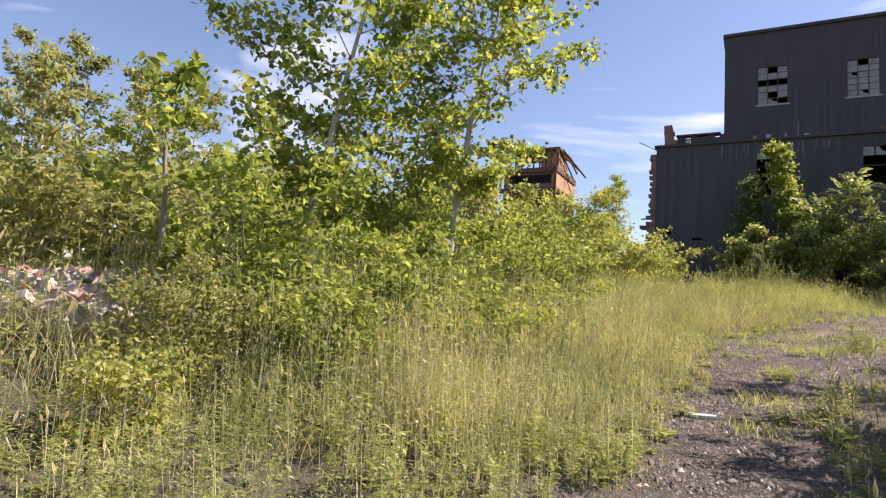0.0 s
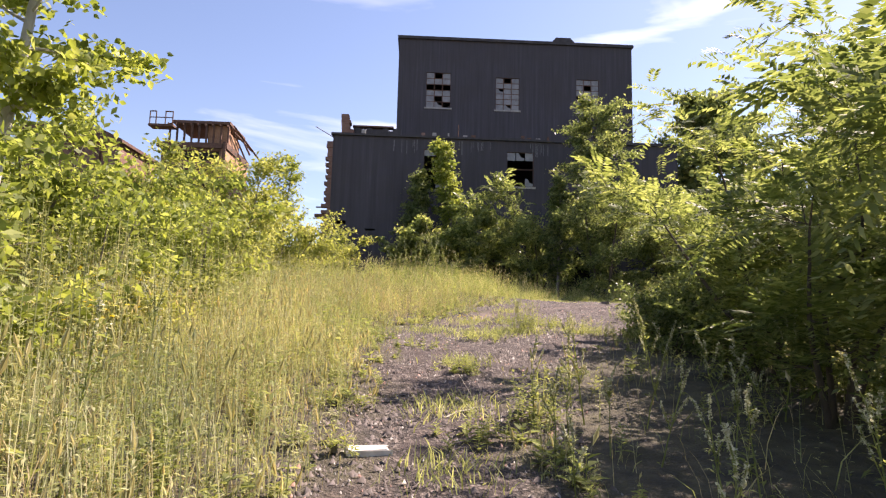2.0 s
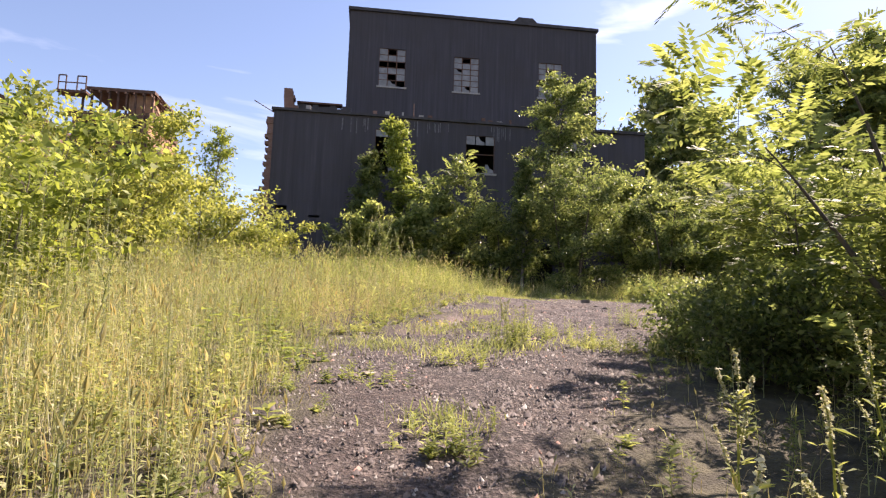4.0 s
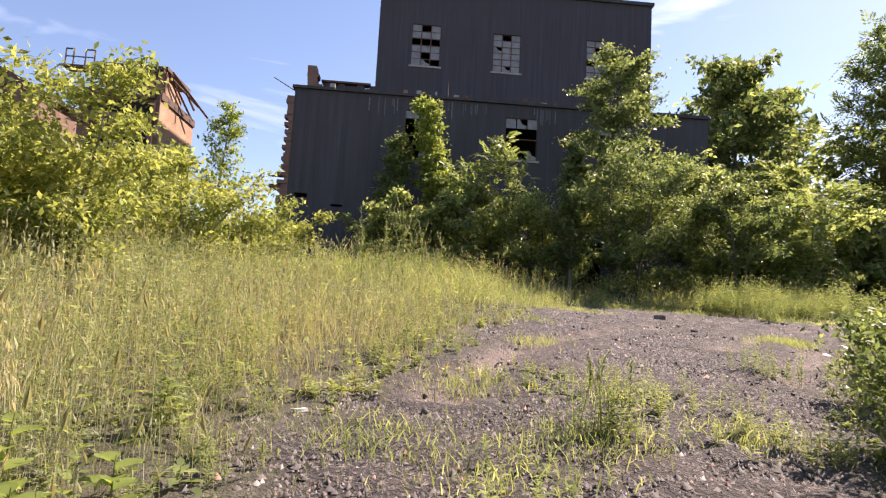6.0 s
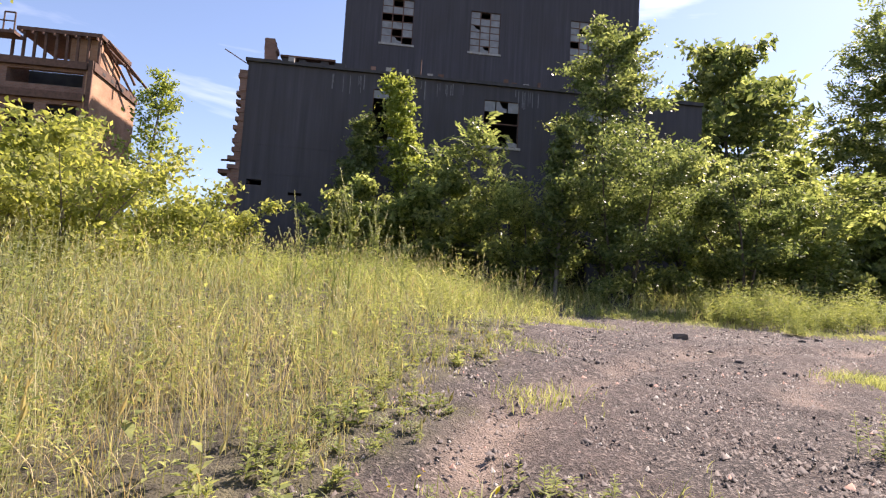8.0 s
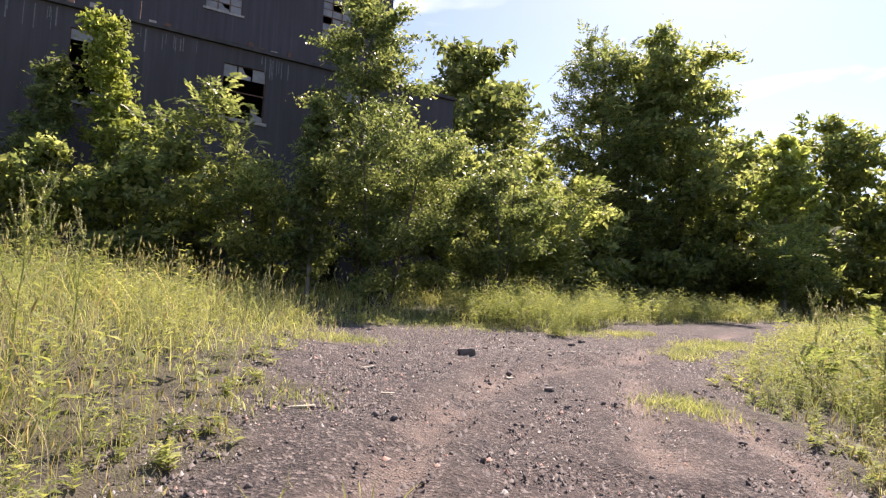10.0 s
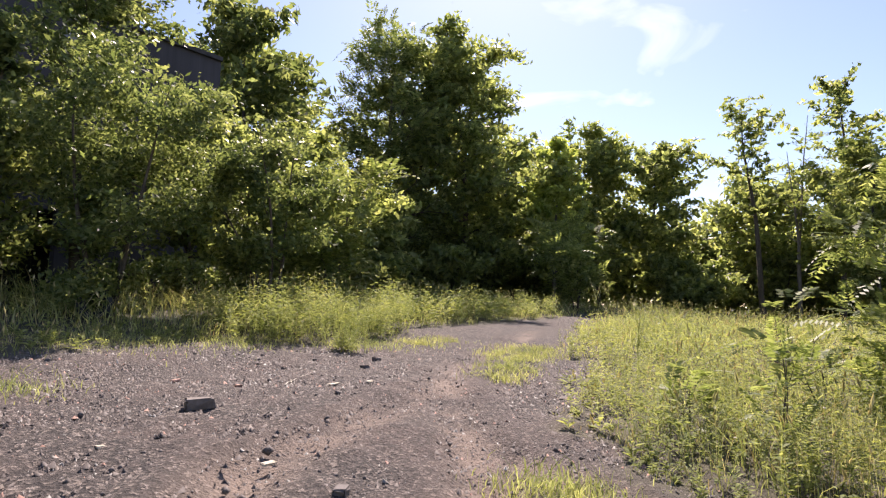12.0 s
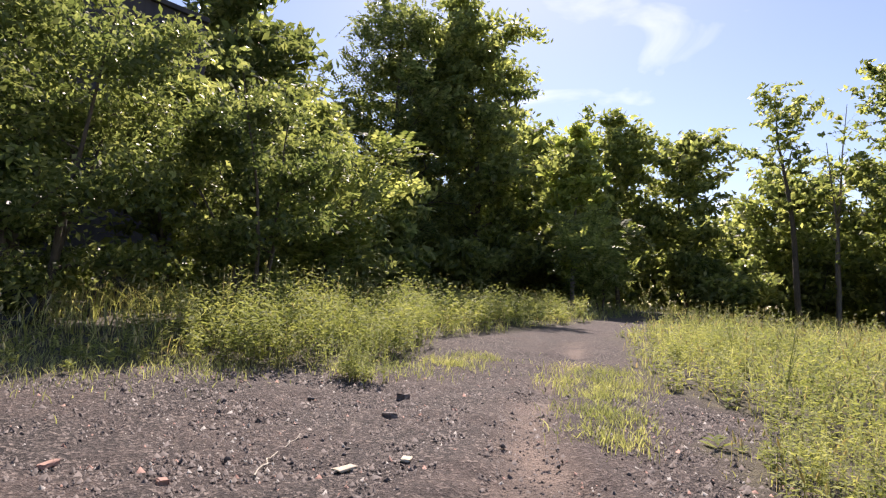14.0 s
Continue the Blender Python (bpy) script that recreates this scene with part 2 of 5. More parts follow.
def box(bm, x0, x1, y0, y1, z0, z1):
    vs = [bm.verts.new((x, y, z)) for x in (x0, x1) for y in (y0, y1) for z in (z0, z1)]
    for f in ((0, 1, 3, 2), (4, 6, 7, 5), (0, 4, 5, 1), (2, 3, 7, 6), (0, 2, 6, 4), (1, 5, 7, 3)):
        bm.faces.new([vs[i] for i in f])
    return vs


def boxes(*dims):
    bm = bmesh.new()
    for d in dims:
        box(bm, *d)
    return bm


def beam(bm, a, b, r, sides=6, r2=None):
    """A round bar from a to b."""
    a, b = Vector(a), Vector(b)
    q = (b - a).to_track_quat("Z", "Y")
    rings = []
    for p, rad in ((a, r), (b, r if r2 is None else r2)):
        rings.append([bm.verts.new(p + q @ Vector((rad * math.cos(i * math.tau / sides), rad * math.sin(i * math.tau / sides), 0))) for i in range(sides)])
    for i in range(sides):
        bm.faces.new((rings[0][i], rings[0][(i + 1) % sides], rings[1][(i + 1) % sides], rings[1][i]))
    bm.faces.new(rings[0][::-1])
    bm.faces.new(rings[1])
    return bm


def tube(points, radii, sides=6):
    """Vertices and quads of a tapered tube along points."""
    pts = np.asarray(points, float)
    tan = np.gradient(pts, axis=0)
    tan /= np.linalg.norm(tan, axis=1)[:, None] + 1e-9
    ref = np.where(np.abs(tan[:, 2:3]) > 0.9, [[1.0, 0, 0]], [[0, 0, 1.0]])
    u = np.cross(tan, ref)
    u /= np.linalg.norm(u, axis=1)[:, None] + 1e-9
    v = np.cross(tan, u)
    a = np.arange(sides) * math.tau / sides
    ring = pts[:, None] + np.asarray(radii)[:, None, None] * (np.cos(a)[None, :, None] * u[:, None] + np.sin(a)[None, :, None] * v[:, None])
    n = len(pts)
    i, j = np.meshgrid(np.arange(n - 1), np.arange(sides), indexing="ij")
    jn = (j + 1) % sides
    quads = np.stack([i * sides + j, i * sides + jn, (i + 1) * sides + jn, (i + 1) * sides + j], -1).reshape(-1, 4)
    return ring.reshape(-1, 3), quads


def join(parts):
    """Joins (verts, quads) pairs."""
    vs, fs, n = [], [], 0
    for v, f in parts:
        vs.append(v)
        fs.append(f + n)
        n += len(v)
    return np.concatenate(vs), np.concatenate(fs)


# ---- the lie of the land ----
def height(x, y):
    x, y = np.asarray(x, float), np.asarray(y, float)
    z = np.interp(y, (-60, -20, 0, 4, 8.3, 12, 16.9, 20, 24, 26.8, 29, 31, 36, 42, 60, 120), (-0.5, -0.35, -0.25, -0.15, 0.11, 0.5, 0.95, 1.3, 1.67, 1.92, 1.97, 2.15, 2.55, 2.9, 3.2, 3.4))
    z = z + 1.0 * smooth(-2.5, -11, x) * smooth(60, 30, y)
    z = z + 0.6 * np.exp(-(((x + 1) / 4.5) ** 2 + ((y - 30) / 5.5) ** 2))
    far = smooth(15, 27, x)
    z = z * (1 - far) + np.maximum(z, 2.0) * far
    return z


LEFT_EDGE = [(-1.1, -6), (-0.8, 3), (-0.66, 7.6), (-0.6, 12), (-0.65, 15), (-0.3, 17.2), (0.9, 19.3), (1.7, 22.1), (3.2, 25), (4.2, 27.4), (5.0, 29.4), (6.5, 31), (8, 31.6), (10.7, 32), (12.4, 30.7), (15, 31.2), (17.4, 32.7), (27, 34.2), (44, 37)]
RIGHT_EDGE = [(44, 35.5), (26, 31.2), (18.6, 28.2), (16, 26.8), (14.4, 24.9), (12.7, 25.2), (10.4, 24), (9.3, 23), (7.7, 20.8), (5.6, 18.6), (3.8, 15.6), (2.2, 12.8), (0.95, 10.9), (0.6, 8.5), (0.7, -6)]
ROAD = np.array(LEFT_EDGE + RIGHT_EDGE, float)


def road_depth(x, y):
    """Metres inside the bare cinder road (negative outside)."""
    x, y = np.asarray(x, float).ravel(), np.asarray(y, float).ravel()
    best = np.full(len(x), 1e9)
    inside = np.zeros(len(x), bool)
    for a, b in zip(ROAD, np.roll(ROAD, -1, 0)):
        d = b - a
        t = np.clip(((x - a[0]) * d[0] + (y - a[1]) * d[1]) / (d @ d), 0, 1)
        best = np.minimum(best, np.hypot(x - a[0] - t * d[0], y - a[1] - t * d[1]))
        with np.errstate(divide="ignore", invalid="ignore"):
            cross = ((a[1] > y) != (b[1] > y)) & (x < (b[0] - a[0]) * (y - a[1]) / (b[1] - a[1] + 1e-12) + a[0])
        inside ^= cross
    return np.where(inside, best, -best)


def wobble(x, y, f=1.0, seed=0.0):
    """Cheap smooth noise in about -1..1."""
    return (np.sin(x * 1.7 * f + 1.3 * np.sin(y * 1.1 * f + seed)) + np.sin(y * 2.1 * f + 1.7 * np.sin(x * 0.9 * f + 2 * seed)) + np.sin((x + y) * 3.3 * f + seed)) / 3


TRACKS = [[(0.8, 17.6), (1.6, 19.6), (2.5, 21.2), (4.2, 23), (6.4, 24.9), (8.4, 25.6), (10.3, 26.1), (12.2, 27.2), (16, 28.7), (22, 31)], [(5.4, 19.0), (7.2, 20.9), (8.1, 22.3), (8.9, 24.6), (11.3, 26.7), (13.3, 27.8)], [(5.9, 21.6), (7.3, 23.1), (8.9, 24.6)]]


def track_near(x, y):
    best = np.full(x.shape, 1e9)
    for line in TRACKS:
        for (ax, ay), (bx, by) in zip(line, line[1:]):
            dx, dy = bx - ax, by - ay
            t = np.clip(((x - ax) * dx + (y - ay) * dy) / (dx * dx + dy * dy), 0, 1)
            best = np.minimum(best, np.hypot(x - ax - t * dx, y - ay - t * dy))
    return best


def build_ground():
    def axis(lo, hi, step, far):
        fine = np.arange(lo, hi + 1e-6, step)
        out = np.cumsum(np.geomspace(step * 1.5, far, 26))
        return np.concatenate([(lo - out)[::-1], fine, hi + out])
    xs, ys = axis(-7, 19, 0.15, 500), axis(-2, 35, 0.15, 500)
    X, Y = np.meshgrid(xs, ys, indexing="ij")
    depth = road_depth(X, Y).reshape(X.shape)
    near = track_near(X, Y)
    Z = height(X, Y)
    rng = np.random.default_rng(5)
    fine = (np.abs(X - 6) < 14) & (np.abs(Y - 16) < 20)
    Z = Z + fine * (0.02 * wobble(X, Y, 1.5) + 0.02 * wobble(X, Y, 5.1, 2.0) + rng.normal(0, 0.011, X.shape))
    Z = Z - 0.075 * np.exp(-(near / 0.24) ** 2) + 0.06 * np.exp(-((near - 0.48) / 0.17) ** 2) * (0.6 + 0.5 * wobble(X, Y, 2.3, 5.0))
    i, j = np.meshgrid(np.arange(len(xs) - 1), np.arange(len(ys) - 1), indexing="ij")
    n = len(ys)
    quads = np.stack([i * n + j, (i + 1) * n + j, (i + 1) * n + j + 1, i * n + j + 1], -1).reshape(-1, 4)
    me = mesh_of("ground", np.stack([X, Y, Z], -1).reshape(-1, 3), [quads], GROUND)
    me.polygons.foreach_set("use_smooth", np.ones(len(me.polygons), bool))
    edge = depth + 0.35 * wobble(X, Y, 1.3, 4.0) + 0.15 * wobble(X, Y, 4.0, 1.0)
    a = me.attributes.new("gravel", "FLOAT", "POINT")
    a.data.foreach_set("value", smooth(-0.25, 0.35, edge).ravel().astype(np.float32))
    a = me.attributes.new("track", "FLOAT", "POINT")
    worn = np.exp(-(near / 0.3) ** 2) * np.clip(0.62 + 0.6 * wobble(X, Y, 0.6, 3.0) + 0.5 * wobble(X, Y, 3.1, 2.0), 0, 1) * (depth > 0.2) * (1 - 0.25 * smooth(9.5, 13, X))
    a.data.foreach_set("value", (0.95 * worn).ravel().astype(np.float32))
    return tagged(new("ground", me), "uneven ground of dark cinders, soil and meadow", "ground", kind="structure")


ground = build_ground()


# ---- buildings ----
def holed_wall(x0, x1, z0, z1, y0, y1, holes):
    """A wall along x with rectangular holes (x0, x1, z0, z1) right through it."""
    xs = sorted({x0, x1, *(h[0] for h in holes), *(h[1] for h in holes)})
    zs = sorted({z0, z1, *(h[2] for h in holes), *(h[3] for h in holes)})
    bm = bmesh.new()
    vs = {}

    def vert(x, y, z):
        if (x, y, z) not in vs:
            vs[x, y, z] = bm.verts.new((x, y, z))
        return vs[x, y, z]

    def solid(i, j):
        if not (0 <= i < len(xs) - 1 and 0 <= j < len(zs) - 1):
            return False
        mx, mz = (xs[i] + xs[i + 1]) / 2, (zs[j] + zs[j + 1]) / 2
        return not any(h[0] < mx < h[1] and h[2] < mz < h[3] for h in holes)

    for i in range(len(xs) - 1):
        for j in range(len(zs) - 1):
            if not solid(i, j):
                continue
            a, b, c, d = xs[i], xs[i + 1], zs[j], zs[j + 1]
            bm.faces.new([vert(*p) for p in ((a, y0, c), (b, y0, c), (b, y0, d), (a, y0, d))])
            bm.faces.new([vert(*p) for p in ((a, y1, c), (a, y1, d), (b, y1, d), (b, y1, c))])
            for di, dj, q in ((-1, 0, ((a, y0, c), (a, y0, d), (a, y1, d), (a, y1, c))), (1, 0, ((b, y0, c), (b, y1, c), (b, y1, d), (b, y0, d))),
                              (0, -1, ((a, y0, c), (a, y1, c), (b, y1, c), (b, y0, c))), (0, 1, ((a, y0, d), (b, y0, d), (b, y1, d), (a, y1, d)))):
                if not solid(i + di, j + dj):
                    bm.faces.new([vert(*p) for p in q])
    return bm


def window(parent, x0, x1, z0, z1, y, pattern, label, bars=True):
    """A steel window with a pane for each 1 of the pattern's rows (top first), the rest broken out."""
    rows, cols = len(pattern), len(pattern[0])
    w, h = (x1 - x0) / cols, (z1 - z0) / rows
    fr = bmesh.new()
    for i in range(cols + 1) if bars else (0, cols):
        box(fr, x0 + i * w - 0.03, x0 + i * w + 0.03, y + 0.06, y + 0.12, z0, z1)
    for j in range(rows + 1) if bars else (0, rows // 2, rows):
        box(fr, x0, x1, y + 0.065, y + 0.115, z0 + j * h - 0.025, z0 + j * h + 0.025)
    win = part("window", boxes((x0 - 0.12, x1 + 0.12, y - 0.06, y + 0.2, z0 - 0.14, z0 - 0.02)), CONCRETE, parent, label)
    part("window_frame", fr, RUST, win)
    rnd = random.Random(int(x0 * 10 + z0))
    for r, row in enumerate(pattern):
        for c, full in enumerate(row):
            if full == "1":
                a, b = x0 + c * w + 0.03, x0 + (c + 1) * w - 0.03
                d, e = z1 - (r + 1) * h + 0.025, z1 - r * h - 0.025
                t = rnd.uniform(-0.02, 0.02)
                bm = bmesh.new()
                box(bm, a, b, y + 0.08 + t, y + 0.095 + t, d, e)
                part("pane", bm, PANE, win)
            elif full == "2":
                a, b = x0 + c * w + 0.03, x0 + (c + 1) * w - 0.03
                d, e = z1 - (r + 1) * h + 0.025, z1 - r * h - 0.025
                bm = bmesh.new()
                pts = [(a, d), (b, d), (b, d + (e - d) * 0.35), (a + (b - a) * 0.55, d + (e - d) * 0.5), (a + (b - a) * 0.3, e), (a, e)]
                f = [bm.verts.new((px, y + 0.08, pz)) for px, pz in pts]
                g = [bm.verts.new((px, y + 0.095, pz)) for px, pz in pts]
                bm.faces.new(f)
                bm.faces.new(g[::-1])
                for i in range(6):
                    bm.faces.new((f[i], g[i], g[(i + 1) % 6], f[(i + 1) % 6]))
                part("pane", bm, PANE, win)
    return win


def build_factory():
    root = tagged(new("factory_building"), "tall derelict factory clad in dark tarred sheeting, windows broken", "building")
    root.location, root.scale = (-0.488, -2.9, 0.29), (1.193, 1.193, 1.193)
    L, R, Y, TOP = -5.3, 16.6, 42.0, 12.2
    low_holes = [(0.4, 1.9, 8.9, 11.5), (5.65, 7.35, 9.3, 11.5), (10.7, 12.4, 9.3, 11.5), (-4.95, -4.3, 6.55, 6.8), (-3.1, -2.5, 6.2, 6.33), (9.0, 11.0, 1.8, 5.2)]
    part("front_wall", holed_wall(L, R, 1.5, TOP, Y, Y + 0.4, low_holes), TAR_WALL, root, "dark streaked sheet-clad front wall")
    part("side_wall", boxes((L + 0.003, L + 0.4, Y + 0.403, 64, 1.5, TOP - 0.003)), RED_OR_SHADED_BRICK, root, "old brick side wall")
    part("end_wall", boxes((R - 0.4, R - 0.003, Y + 0.403, 64, 1.5, TOP - 0.003)), TAR_WALL, root)
    part("back_wall", boxes((L + 0.403, R - 0.403, 63.6, 64, 1.5, TOP - 0.003)), TAR_WALL, root)
    part("roof", boxes((L + 0.41, R - 0.41, Y + 0.41, 48.5, TOP - 0.5, TOP - 0.2)), DARK_ROOF, root)
    # Backing behind the windows, coloured dark to give the rooms' shade.
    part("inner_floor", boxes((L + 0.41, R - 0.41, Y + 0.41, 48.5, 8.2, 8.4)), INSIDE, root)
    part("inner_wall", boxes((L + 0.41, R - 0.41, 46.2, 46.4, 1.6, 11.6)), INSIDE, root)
    x = L - 0.12
    rnd = random.Random(3)
    while x < R:
        w = rnd.uniform(0.7, 1.9)
        z = rnd.uniform(-0.03, 0.05)
        part("coping_sheet", boxes((x, min(x + w, R), Y - 0.14, Y + 0.42, TOP + 0.003, TOP + 0.13 + z)), DARK_ROOF, root)
        x += w + 0.004
    for i in range(13):
        x = rnd.uniform(L + 0.5, R - 2)
        part("roof_debris", boxes((x, x + rnd.uniform(0.08, 0.3), Y + 0.02, Y + 0.2, TOP + 0.12, TOP + rnd.uniform(0.2, 0.42))), rnd.choice((CONCRETE, RED_OR_SHADED_BRICK, RUST)), root)
    # ragged brick corner
    for k in range(46):
        z = 2.6 + k * 0.2
        out = 0.12 + 0.22 * abs(math.sin(k * 1.7)) + rnd.uniform(0, 0.18) + 0.25 * smooth(9, 4, z)
        part("corner_brick", boxes((L - out, L - 0.004, Y - 0.05 + rnd.uniform(0, 0.08), Y + 0.5, z + 0.004, z + 0.196)), RED_OR_SHADED_BRICK, root)
    part("ledge", boxes((L - 0.95, L - 0.01, Y + 0.1, Y + 0.9, 7.0, 7.18)), RUST, root, "broken rusty ledge at the corner")
    bm = beam(bmesh.new(), (L - 0.9, Y + 0.3, 7.62), (L, Y + 0.3, 7.66), 0.05)
    part("bracket", bm, RUST, root)
    part("bracket", beam(bmesh.new(), (L - 0.55, Y + 0.5, 6.3), (L - 0.05, Y + 0.5, 7.0), 0.06), RUST, root)
    part("roof_rod", beam(bmesh.new(), (L, Y + 0.2, TOP - 0.1), (L - 1.15, Y + 0.2, TOP + 0.55), 0.025), RUST, root, "thin bent rod at the roof corner")
    part("roof_rod", beam(bmesh.new(), (2.55, Y + 0.2, TOP), (2.55, Y + 0.2, TOP + 1.0), 0.025), RUST, root)
    # ruined parapet and brick stump on the lower roof
    x = L + 0.9
    while x < -1.75:
        w = rnd.uniform(0.25, 0.6)
        part("parapet_block", boxes((x, x + w - 0.003, 45.2, 45.6, TOP - 0.2, 13.75 + rnd.uniform(-0.12, 0.1))), DARK_ROOF, root)
        x += w
    part("parapet_rail", boxes((L + 0.8, -1.72, 45.1, 45.7, 13.84, 13.94)), RUST, root)
    for k in range(12):
        a = 0.85 - 0.12 * abs(math.sin(k * 2.1)) - (0.025 * k if k > 6 else 0)
        part("stump_brick", boxes((L + 0.05 + rnd.uniform(0, 0.1), L + 0.1 + a + (0.25 if k < 5 else 0), 44.6, 45.3, TOP - 0.2 + k * 0.21 + 0.003, TOP - 0.2 + (k + 1) * 0.21)), RED_OR_SHADED_BRICK, root)
    window(root, 0.4, 1.9, 8.9, 11.5, Y, ("11", "00", "00", "00", "00", "01"), "large window with most panes gone", False)
    window(root, 5.65, 7.35, 9.3, 11.5, Y, ("121", "000", "000", "002"), "large broken window, few panes left", False)
    window(root, 10.7, 12.4, 9.3, 11.5, Y, ("111", "010", "000", "011"), "large broken window, few panes left", False)
    # tower
    TL, TR, TY, TT = -1.7, 16.3, 48.9, 22.2
    up = [(0.45, 2.3, 16.85, 19.6), (5.75, 7.55, 16.85, 19.4), (11.95, 13.7, 16.9, 19.5)]
    part("tower_wall", holed_wall(TL, TR, 1.5, TT, TY, TY + 0.4, up), TAR_WALL, root, "high dark sheet-clad tower wall")
    part("tower_side", boxes((TL + 0.003, TL + 0.4, TY + 0.403, 63, 1.5, TT - 0.004)), TAR_WALL, root)
    part("tower_side", boxes((TR - 0.4, TR - 0.003, TY + 0.403, 63, 1.5, TT - 0.004)), TAR_WALL, root)
    part("tower_back", boxes((TL + 0.41, TR - 0.41, 62.6, 63, 12, TT - 0.004)), TAR_WALL, root)
    # Same shade-coloured backing behind the tower windows.
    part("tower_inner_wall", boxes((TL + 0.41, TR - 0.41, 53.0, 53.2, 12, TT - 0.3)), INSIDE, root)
    part("tower_roof", boxes((TL - 0.12, TR + 0.12, TY - 0.15, 63.1, TT, TT + 0.22)), DARK_ROOF, root)
    bm = bmesh.new()
    f = [[bm.verts.new((x, y, z)) for x, z in ((9.9, TT + 0.22), (12.2, TT + 0.22), (11.6, TT + 0.85), (10.5, TT + 0.85))] for y in (TY + 0.4, TY + 6)]
    bm.faces.new(f[0])
    bm.faces.new(f[1][::-1])
    for i in range(4):
        bm.faces.new((f[0][i], f[1][i], f[1][(i + 1) % 4], f[0][(i + 1) % 4]))
    part("roof_vent", bm, DARK_ROOF, root, "low hipped roof ventilator")
    window(root, 0.45, 2.3, 16.85, 19.6, TY, ("101", "111", "000", "111", "101", "120"), "tower window with half its panes broken")
    window(root, 5.75, 7.55, 16.85, 19.4, TY, ("101", "111", "211", "111", "111", "121"), "tower window with a few panes broken")
    window(root, 11.95, 13.7, 16.9, 19.5, TY, ("111", "101", "111", "011", "111", "110"), "tower window with a few panes broken")
    # lime runs below the coping
    for x0, x1 in ((-1.6, 0.1), (2.6, 4.9), (6.9, 8.4)):
        for k in range(9):
            x = rnd.uniform(x0, x1)
            part("lime_run", boxes((x, x + rnd.uniform(0.02, 0.05), Y - 0.007, Y - 0.003, TOP - rnd.uniform(0.4, 1.1), TOP - rnd.uniform(0.08, 0.2))), LIME, root)
    # sheeting seams
    for z in (4.4, 7.1, 9.8 - 1.4):
        part("sheet_seam", boxes((L + 0.2, 0.15, Y - 0.012, Y - 0.003, z, z + 0.05)), TAR_WALL, root)
    for x in np.arange(TL + 1.1, TR - 0.5, 1.22):
        hit_win = any(h[0] - 0.1 < x < h[1] + 0.1 for h in up)
        part("sheet_rib", boxes((x, x + 0.022, TY - 0.007, TY - 0.003, 12.4, 16.7 if hit_win else TT - 0.05)), TAR_WALL, root)
    return root


def build_brick_house():
    root = tagged(new("brick_boiler_house"), "ruined orange brick boiler house with a rusted roof frame", "building")
    root.location, root.scale = (-0.6, 2.2, 1.6), (0.75, 0.75, 0.77)
    X0, X1, Y0, Y1, T = -25.0, -18.8, 60.0, 67.6, 16.0
    # Sunlit side in orange; shade on the other walls is a darker brick colour.
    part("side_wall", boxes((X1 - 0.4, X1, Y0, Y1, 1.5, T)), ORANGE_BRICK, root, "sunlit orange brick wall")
    part("front_wall", holed_wall(X0, X1 - 0.403, 1.5, T - 0.3, Y0 + 0.1, Y0 + 0.5, [(-24.2, -22.4, 9.5, 12.9), (-21.6, -19.6, 9.5, 12.9), (-24.4, -19.4, 14.2, 15.2)]), RED_OR_SHADED_BRICK, root, "brick front wall with empty openings, coloured dark for shade")
    part("rear_wall", boxes((X0, X1 - 0.403, Y1 - 0.4, Y1 - 0.004, 1.5, T)), RED_OR_SHADED_BRICK, root)
    part("left_wall", boxes((X0, X0 + 0.4, Y0 + 0.503, Y1 - 0.41, 1.5, T)), RED_OR_SHADED_BRICK, root)
    # Backing behind the openings, with indoor shade in its colour.
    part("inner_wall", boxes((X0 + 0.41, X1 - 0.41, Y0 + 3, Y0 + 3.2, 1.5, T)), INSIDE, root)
    part("corner_post", boxes((X1 - 0.25, X1 + 0.06, Y0 - 0.12, Y0 - 0.003, 1.5, T + 0.1)), RUST, root, "rusted corner post")
    for z in (13.2, 15.4):
        part("girder", boxes((X0 - 0.4, X1 - 0.3, Y0 - 0.25, Y0 + 0.09, z, z + 0.5)), RUST, root, "rusted girder")
    part("cornice", boxes((X1 + 0.003, X1 + 0.14, Y0, Y1, T - 0.55, T + 0.05)), RUST, root, "rusty cornice band")
    # No holes here: thin dark plates paint the slots' shade onto the cornice.
    for y in (61.2, 62.6, 64.4, 66.1):
        part("slot_shade_plate", boxes((X1 + 0.141, X1 + 0.16, y, y + 0.45, T - 0.4, T - 0.2)), INSIDE, root)
    # set-back roof house with collapsed side
    part("roof_slab", boxes((X0 + 0.6, X1 + 0.12, Y0 + 0.6, Y1 - 1.8, 18.05, 18.32)), RUST, root, "sagging rusted roof slab")
    part("upper_wall", boxes((-21.0, -18.9, Y0 + 1.2, Y0 + 1.5, T + 0.003, 18.04)), ORANGE_BRICK, root, "broken upper brick wall")
    part("upper_wall", boxes((-19.2, -18.9, Y0 + 1.503, Y0 + 4.6, T + 0.003, 17.4)), ORANGE_BRICK, root)
    for i in range(9):
        x = X0 + 0.3 + i * 0.72
        part("roof_post", boxes((x, x + 0.16, Y0 + 0.7, Y0 + 0.86, T - 0.3, 18.04)), RUST, root)
        part("rafter", boxes((x, x + 0.1, Y0 + 0.3, Y0 + 0.58, 17.75, 17.95)), RUST, root)
    for a, b in (((-18.4, 61, 18.0), (-17.3, 66.8, 16.2)), ((-18.8, 61.4, 18.0), (-18.7, 66.9, 15.9)), ((-18.5, 63.5, 17.9), (-17.6, 64.2, 16.0)), ((-18.6, 61.6, 17.6), (-17.9, 66, 16.9))):
        part("fallen_beam", beam(bmesh.new(), a, b, 0.1), RUST, root, "fallen rusty roof beam")
